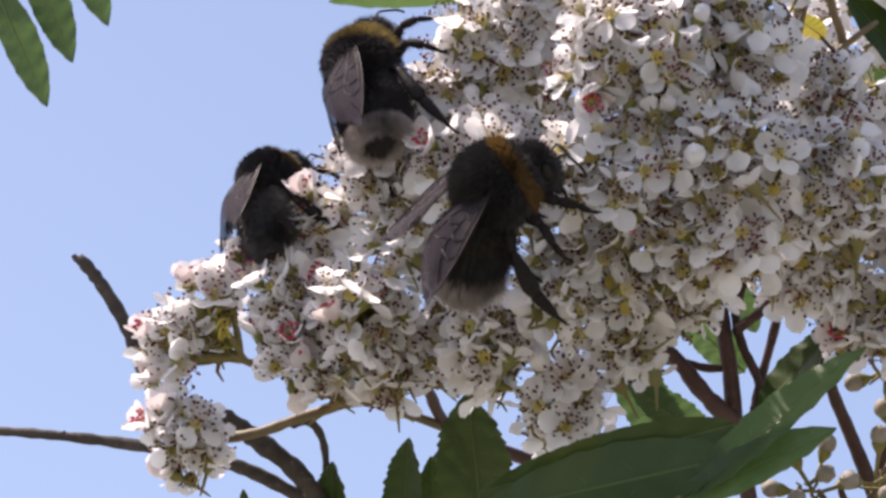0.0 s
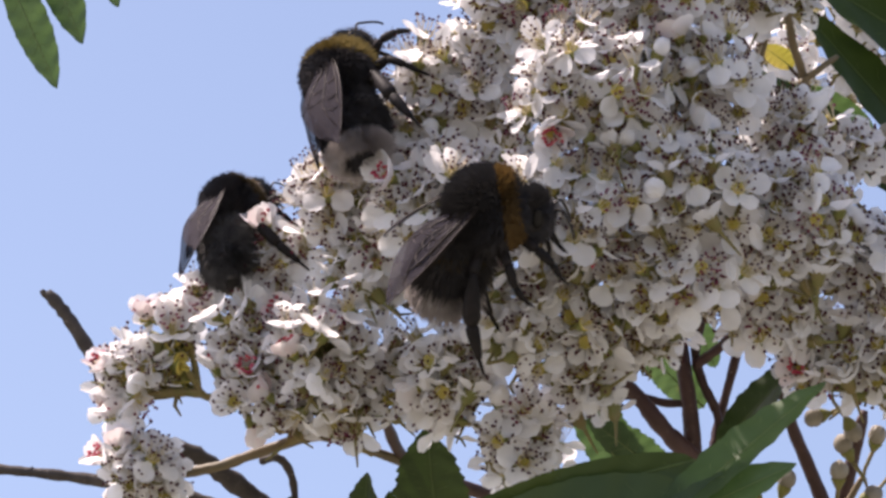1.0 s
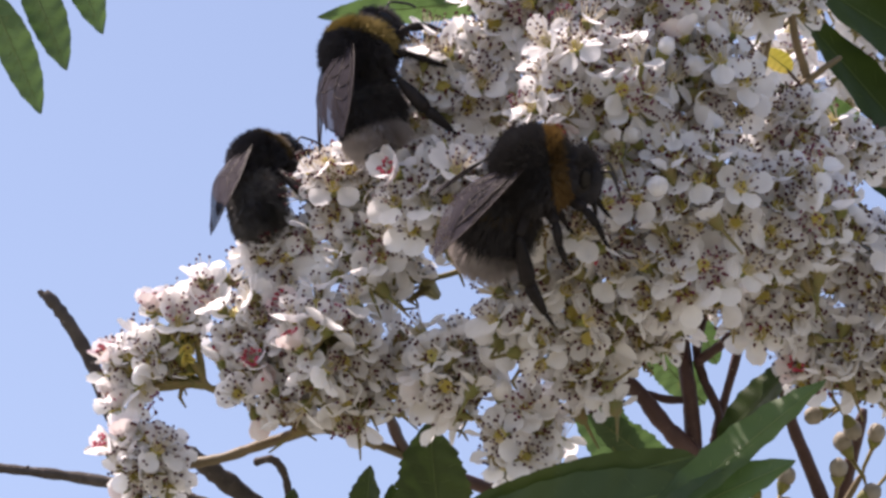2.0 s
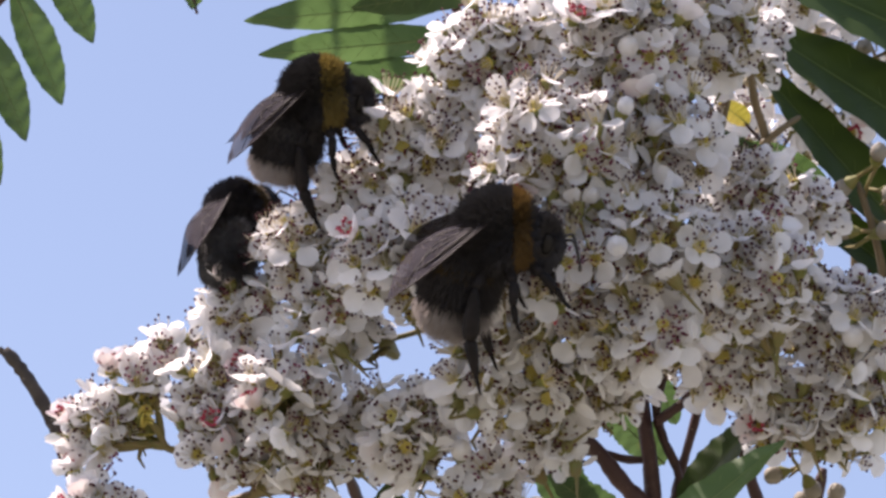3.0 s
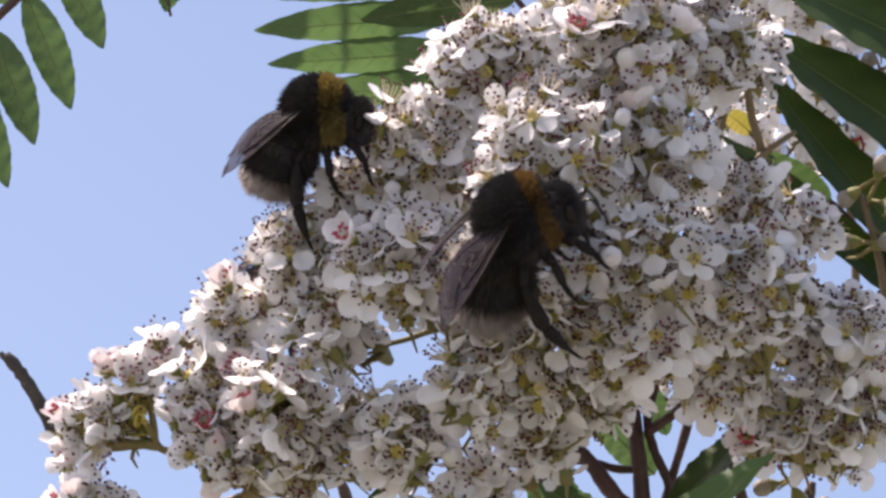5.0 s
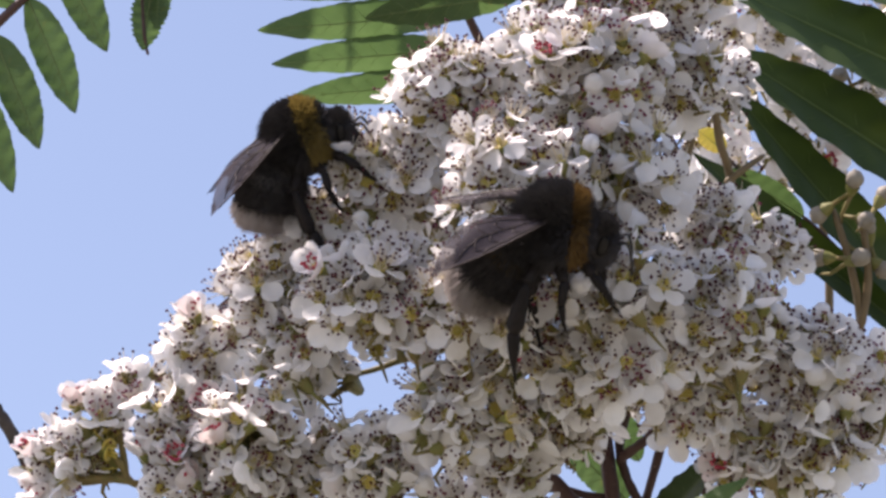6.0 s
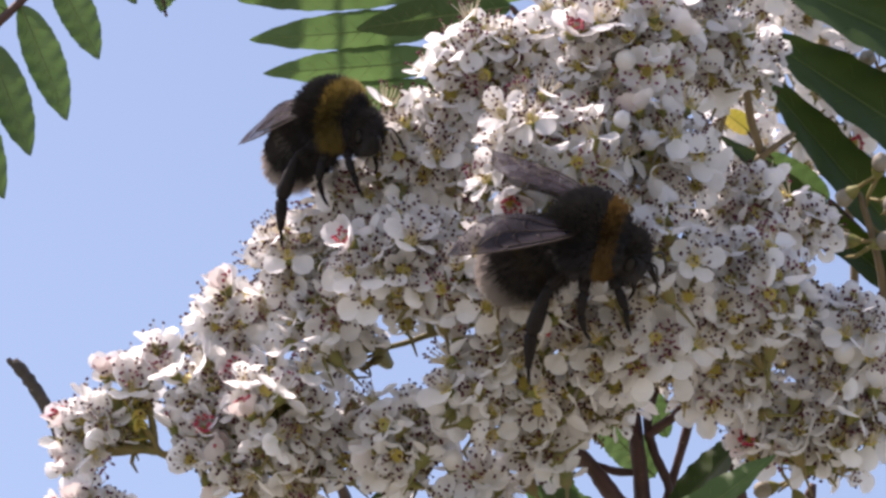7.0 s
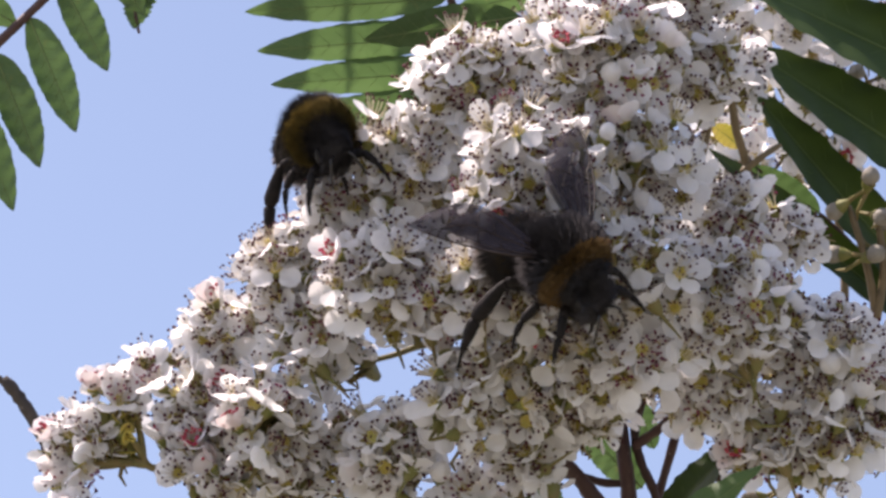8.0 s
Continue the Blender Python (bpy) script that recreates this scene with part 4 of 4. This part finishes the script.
    wings = {}
    for s in (-1, 1):
        for kind, long, wide in (("forewing", 13.8, 4.9), ("hindwing", 9.6, 3.8)):
            bm, bv = wing_mesh(long, wide, seed)
            if s > 0:
                for b_ in (bm, bv):
                    b_.transform(Matrix.Diagonal((1, -1, 1, 1)))
            w = part(kind, bm, WING, bee, "smoky translucent brown wing")
            part("vein_net", bv, VEIN, w)
            wings[kind, s] = w
            w.matrix_basis = wing_turn(kind, s, 26, 8)
    legs = []
    for k, (_, foot, joints) in enumerate(LEGS):
        for s in (-1, 1):
            turn = Matrix.Diagonal((1, s, 1, 1))
            broad = k == 2
            widths = [(0.60, 0.56), (0.50, 0.95 if broad else 0.46), (0.75 if broad else 0.38, 0.45 if broad else 0.28), (0.22, 0.15)]
            line = [turn @ Vector(j) for j in joints]
            leg = part("leg", leg_mesh(line, widths, k, 0, 1), LEG, bee, "", pose(foot[0] * 1e-3, s * foot[1] * 1e-3, foot[2] * 1e-3))
            part("shin", leg_mesh(line, widths, k, 1, 2), LEG, leg, "broad bristly black shin" if broad else "")
            part("foot", leg_mesh(line, widths, k, 2, 4), LEG, leg, "dark brown jointed foot")
            legs.append((leg, s, k))
    return bee, {"abdomen": abdomen, "head": head, "wings": wings, "legs": legs}


def wing_turn(kind, s, spread, lift, droop=8):
    """The pose of a wing in the bee's space; s: -1 its right side; spread outwards, lift and droop of the outer edge in degrees."""
    if kind == "hindwing":
        return pose(-1.7e-3, s * 3.0e-3, 1.5e-3, s * -droop, lift * 0.9, s * -(spread - 3))
    return pose(-0.6e-3, s * 3.1e-3, 2.1e-3, s * -droop, lift, s * -spread)


def crawling(u, v, d, heading, toward, roll):
    """A bee's pose: thorax at (u, v, d); heading in the plan's plane, head turned towards the viewer, back rolled towards the viewer, in degrees."""
    a_, e, r = radians(heading), radians(toward), radians(roll)
    f = RIGHT * (math.cos(a_) * math.cos(e)) + UP * (math.sin(a_) * math.cos(e)) - AWAY * math.sin(e)
    top = RIGHT * -math.sin(a_) + UP * math.cos(a_)
    side = top.cross(f)
    up = f.cross(side)
    z = up * math.cos(r) + side * (math.sin(r) if side.dot(AWAY) < 0 else -math.sin(r))
    m = Matrix((f, z.cross(f), z)).transposed().to_4x4()
    m.translation = P(u, v, d)
    return m


big_bee, big = bumblebee("big black bumblebee with yellow collar and whitish tail on blossom", 3)
edge_bee, edge = bumblebee("black and yellow bumblebee with whitish tail on the blossom's edge", 4, 0.9, FUR_GOLD, "broad yellow fur collar", tip=0.82, band=0.36, collar_at=0.42, waist=FUR_GREY, waist_label="pale grey fur band", waist_hairs=3600)
small_bee, small = bumblebee("greyish black bumblebee half hidden behind the blossom's edge", 5, 0.77, FUR_TAN, "dull tan fur collar", FUR_GREY, "grey furry abdomen", FUR_GREY, "grey furry tail")


def crawl(bee, parts, rows, swing, phase, tuck=0, splay=((0, 0), (8, 0))):
    """Rows: seconds, u, v, d, heading, toward, roll, abdomen's bend, right wings' spread, wings' lift, left wings' spread, wings' droop; tuck: degrees by which the hind legs trail at first;
    splay: seconds and degrees by which the legs spread sideways."""
    walk(bee, [(r[0], crawling(*r[1:7])) for r in rows])
    walk(parts["abdomen"], [(r[0], pose(-3.0e-3, 0, -0.9e-3, 0, -r[7], 0)) for r in rows])
    for (kind, s), w in parts["wings"].items():
        walk(w, [(r[0], wing_turn(kind, s, r[8] if s < 0 else r[10], r[9], *r[11:])) for r in rows])
    for leg, s, k in parts["legs"]:
        at = leg.matrix_basis.translation.copy()
        steps = []
        for i in range(17):
            t = i * 0.5
            q = swing * math.sin(phase + t * 4.1 + k * 2.1 + s * 1.3)
            trail = tuck * k / 2 * max(0, min(1, (2.5 - t) / 1.25))
            wide = float(np.interp(t, [r[0] for r in splay], [r[1] for r in splay]))
            steps.append((t, Matrix.Translation(at) @ pose(0, 0, 0, (q * 0.6 + wide) * s, q + trail, q * 0.8)))
        walk(leg, steps)


def motions():
    """Everything that moves: the bees, the swaying leaves and twigs."""
    crawl(big_bee, big, [
        (0, -1.12, -1.82, -27, 33, -5, 32, 52, 18, -20, 26),
        (0.5, -1.63, -1.45, -27, 24, -5, 28, 65, 20, -24, 26),
        (1, 2.11, -0.97, -27, 8, 0, 25, 68, 24, -30, 30),
        (1.2, 1.87, 0.86, -27, 12, 0, 25, 65, 24, -30, 30),
        (2.3, 7.56, 2.65, -27, 4, 0, 20, 68, 24, -30, 30),
        (2.5, 6.52, 0.94, -27, 2, 0, 18, 72, 26, -28, 42),
        (3, 6.97, 2.52, -27, 0, 0, 15, 74, 26, -30, 44),
        (3.5, 6.64, 2.6, -27, -3, 0, 15, 74, 26, -32, 44),
        (4, 6.4, 3.07, -27, 0, 0, 18, 74, 24, -34, 42),
        (4.5, 4.68, 2.69, -27, 24, 0, 25, 56, 22, -28, 26),
        (4.7, 5.75, 3.12, -27, 28, 0, 28, 65, 22, -28, 26),
        (5.8, 17.57, 8.48, -27, 0, 0, 25, 56, 28, -20, 26),
        (6, 16.33, 6.73, -27, -6, 0, 26, 56, 30, -18, 26),
        (6.5, 17.29, 4.15, -27, -12, 5, 34, 56, 32, -10, 26),
        (7, 16.66, 3.33, -27, -15, 8, 38, 54, 32, -6, 28),
        (7.5, 17.75, 3.85, -27, -26, 16, 48, 52, 36, -2, 30),
        (8, 15.5, 1.9, -27, -48, 26, 62, 52, 42, 2, 36),
    ], 9, 0.3, 0, ((0, 0), (6.5, 0), (8, 38)))
    crawl(edge_bee, edge, [
        (0, -15.2, 11.3, -6, 82, -42, 18, 16, 8, -8, -4, 42),
        (0.5, -14.0, 12.1, -6, 82, -42, 18, 16, 8, -8, -4, 42),
        (1, -13.1, 13.4, -6, 82, -40, 18, 18, 8, -8, -4, 42),
        (1.2, -12.7, 14.0, -6, 80, -36, 18, 22, 8, -8, -4, 40),
        (2.3, -11.73, 16.96, -6, 52, -20, 16, 60, 14, -18, -4, 24),
        (2.5, -12.18, 18.51, -6, 14, -6, 20, 84, 20, -42, -4, 14),
        (3, -11.59, 17.34, -6, 2, 0, 18, 74, 20, -36, -4, 12),
        (3.5, -11.3, 16.6, -6, -2, 0, 17, 68, 20, -26, -4, 14),
        (4, -12.0, 16.9, -6, 4, 0, 17, 66, 17, -34, -4, 14),
        (4.5, -11.9, 16.6, -6, 2, 5, 18, 64, 17, -34, -4, 14),
        (4.7, -11.6, 15.9, -6, 2, 5, 18, 64, 17, -34, -4, 14),
        (5.8, -11.34, 16.28, -6, 14, 5, 18, 60, 22, -34, -4, 14),
        (6, -10.03, 16.65, -6, 20, 5, 18, 54, 22, -22, -4, 14),
        (6.5, -8.3, 17.4, -6, 4, 10, 18, 62, 18, -24, -4, 14),
        (7, -9.8, 15.9, -8, -14, 32, 36, 60, 4, -30, 2, 20),
        (7.5, -10.0, 15.6, -8, -34, 52, 56, 48, 6, -40, 4, 8),
        (8, -10.0, 15.7, -8, -46, 60, 66, 45, 6, -46, 4, 8),
    ], 9, 1.4, 55, ((0, 12), (2.5, 0), (6.5, 4), (7, 18), (8, 28)))
    crawl(small_bee, small, [
        (0, -25.6, -1.0, 3, 36, -40, -16, 50, 6, -24, 3, 34),
        (0.5, -27.2, -1.8, 3, 33, -40, -16, 50, 6, -24, 3, 34),
        (1, -25.1, -0.2, 3, 33, -40, -16, 50, 6, -24, 3, 34),
        (1.2, -23.59, 1.22, 3, 36, -40, -16, 50, 6, -24, 3, 34),
        (2.3, -22.25, 3.97, 3, 36, -40, -16, 50, 6, -24, 3, 34),
        (2.5, -21.55, 4.02, 3, 33, -40, -16, 50, 6, -24, 3, 34),
        (3, -20.92, 5.15, 4, 28, -40, -16, 50, 6, -24, 3, 34),
        (3.5, -20.3, 5.01, 12, 33, -40, -16, 50, 6, -24, 3, 34),
        (3.8, -17.17, 2.81, 18, 33, -40, -16, 50, 6, -24, 3, 34),
        (4, -15.03, 0.89, 26, 20, -30, 30, 60, 18, -40, 26),
        (4.5, -14.93, 0.84, 24, 10, -30, 30, 60, 18, -40, 26),
        (6, -13.03, -0.38, 26, 10, -30, 30, 60, 18, -40, 26),
        (8, -12.44, -0.68, 26, 10, -30, 30, 60, 18, -40, 26),
    ], 8, 2.2)
    walk(left_leaf, [(t, Matrix.Translation(D3(u, v)) @ Matrix.Translation(left_leaf.matrix_basis.translation)) for t, u, v in (
        (0, -3.9, 0.4), (0.5, -0.4, 5.9), (1, 2.1, 6.1), (1.2, 1.9, 7.7), (2.3, -1.2, 1.2), (2.5, -0.5, 1.2), (3, -0.7, 1.2), (3.5, -1.2, 1.1), (4, -0.6, 0.6), (4.5, 2.6, 4.3), (4.7, 0.8, 3.0), (5.8, 0.0, -1.5), (6, 4.7, 4.1), (6.5, 4.8, 1.6), (7, 0.0, 0.0), (7.5, 3.3, 1.1), (8, 2.5, 0.3))])
    walk(torn_leaf, [(t, Matrix.Translation(D3(u, v)) @ Matrix.Translation(torn_leaf.matrix_basis.translation)) for t, u, v in (
        (0, -2.8, -0.5), (0.5, 1.5, 4.6), (1, 5.3, 4.5), (1.2, 5.4, 6.0), (2.3, 3.1, -0.5), (2.5, 4.3, -0.4), (3, 3.5, -0.5), (3.5, 3.2, -0.6), (4, 1.8, -1.1), (4.5, 1.0, 1.6), (4.7, 0.2, 0.3), (5.8, 1.4, -1.0), (6, 1.7, -1.2), (6.5, -0.4, 0.0), (7, 0.0, 0.0), (7.5, 0.2, 0.1), (8, -1.6, -0.3))])
    walk(mid_leaf, [(t, Matrix.Translation(D3(u, v)) @ Matrix.Translation(mid_leaf.matrix_basis.translation)) for t, u, v in (
        (0, -3.3, 0.9), (0.5, -0.4, 5.9), (1, 2.1, 6.1), (1.2, 1.9, 7.6), (2.3, -1.2, 1.2), (2.5, 0.1, 1.3), (3, -0.7, 1.2), (3.5, -1.2, 1.1), (4, -0.6, 0.6), (4.5, 2.6, 4.2), (4.7, 0.8, 2.9), (5.8, 0.0, -1.5), (6, 4.6, 4.1), (6.5, 4.7, 1.6), (7, 0.0, 0.0), (7.5, 3.3, 1.1), (8, 2.4, 0.3))])
    walk(shade_leaf, [(t, Matrix.Translation(D3(u, v)) @ Matrix.Translation(shade_leaf.matrix_basis.translation)) for t, u, v in (
        (0, -3.3, 0.9), (0.5, -0.4, 5.8), (1, 2.1, 6.0), (1.2, 1.8, 7.6), (2.3, -1.1, 1.2), (2.5, 0.1, 1.3), (3, -0.7, 1.2), (3.5, -1.1, 1.1), (4, -0.6, 0.6), (4.5, 2.6, 4.2), (4.7, 0.8, 2.9), (5.8, 0.0, -1.5), (6, 4.6, 4.1), (6.5, 4.7, 1.6), (7, 0.0, 0.0), (7.5, 3.2, 1.1), (8, 2.4, 0.3))])
    walk(upper_leaf, [(t, Matrix.Translation(D3(u, v)) @ Matrix.Translation(upper_leaf.matrix_basis.translation)) for t, u, v in (
        (0, -3.4, 0.9), (0.5, -0.4, 6.0), (1, 2.2, 6.2), (1.2, 1.9, 7.8), (2.3, -1.2, 1.2), (2.5, 0.1, 1.3), (3, -0.7, 1.2), (3.5, -1.2, 1.1), (4, -0.7, 0.7), (4.5, 2.7, 4.3), (4.7, 0.8, 3.0), (5.8, 0.0, -1.5), (6, 4.7, 4.2), (6.5, 4.9, 1.6), (7, 0.0, 0.0), (7.5, 3.3, 1.1), (8, 2.5, 0.3))])

    walk(dead_twig, [(t, Matrix.Translation(D3(u, v)) @ Matrix.Translation(dead_twig.matrix_basis.translation)) for t, u, v in (
        (0, 1.1, 0.0), (0.5, 1.6, 0.4), (1, 2.3, -0.2), (1.2, 2.2, -0.4), (2.3, 1.1, -1.3), (2.5, 1.4, -0.9), (3, 1.4, -0.8), (3.5, 1.2, -1.3), (4, 1.2, -1.4), (4.5, 1.8, -1.4), (4.7, 1.9, -1.5), (5.8, 2.4, -1.6), (6, 2.6, -1.6), (6.5, 2.8, -1.7), (7, 2.9, -1.7), (7.5, 3.0, -1.9), (8, 3.1, -2.1))])
    for swaying in (right_leaf, side_leaf, yellow_leaf, bud_cluster, lit_cluster):
        walk(swaying, [(t, Matrix.Translation(D3(u, v)) @ Matrix.Translation(swaying.matrix_basis.translation)) for t, u, v in (
            (0, -1.5, -2.2), (0.5, -1.0, -2.0), (1, -0.6, -1.7), (1.2, -0.7, -1.8), (2.3, -1.2, -2.1), (2.5, -0.9, -1.6), (3, -1.3, -1.3), (3.5, -1.3, -1.4), (4, -1.0, -0.9), (4.5, 0.0, -0.4), (4.7, -0.4, -0.8), (5.8, -0.4, -0.6), (6, 0.0, 0.0), (6.5, 0.3, 0.0), (7, -0.5, -0.5), (7.5, -0.3, -0.5), (8, 0.0, -0.8))])


motions()
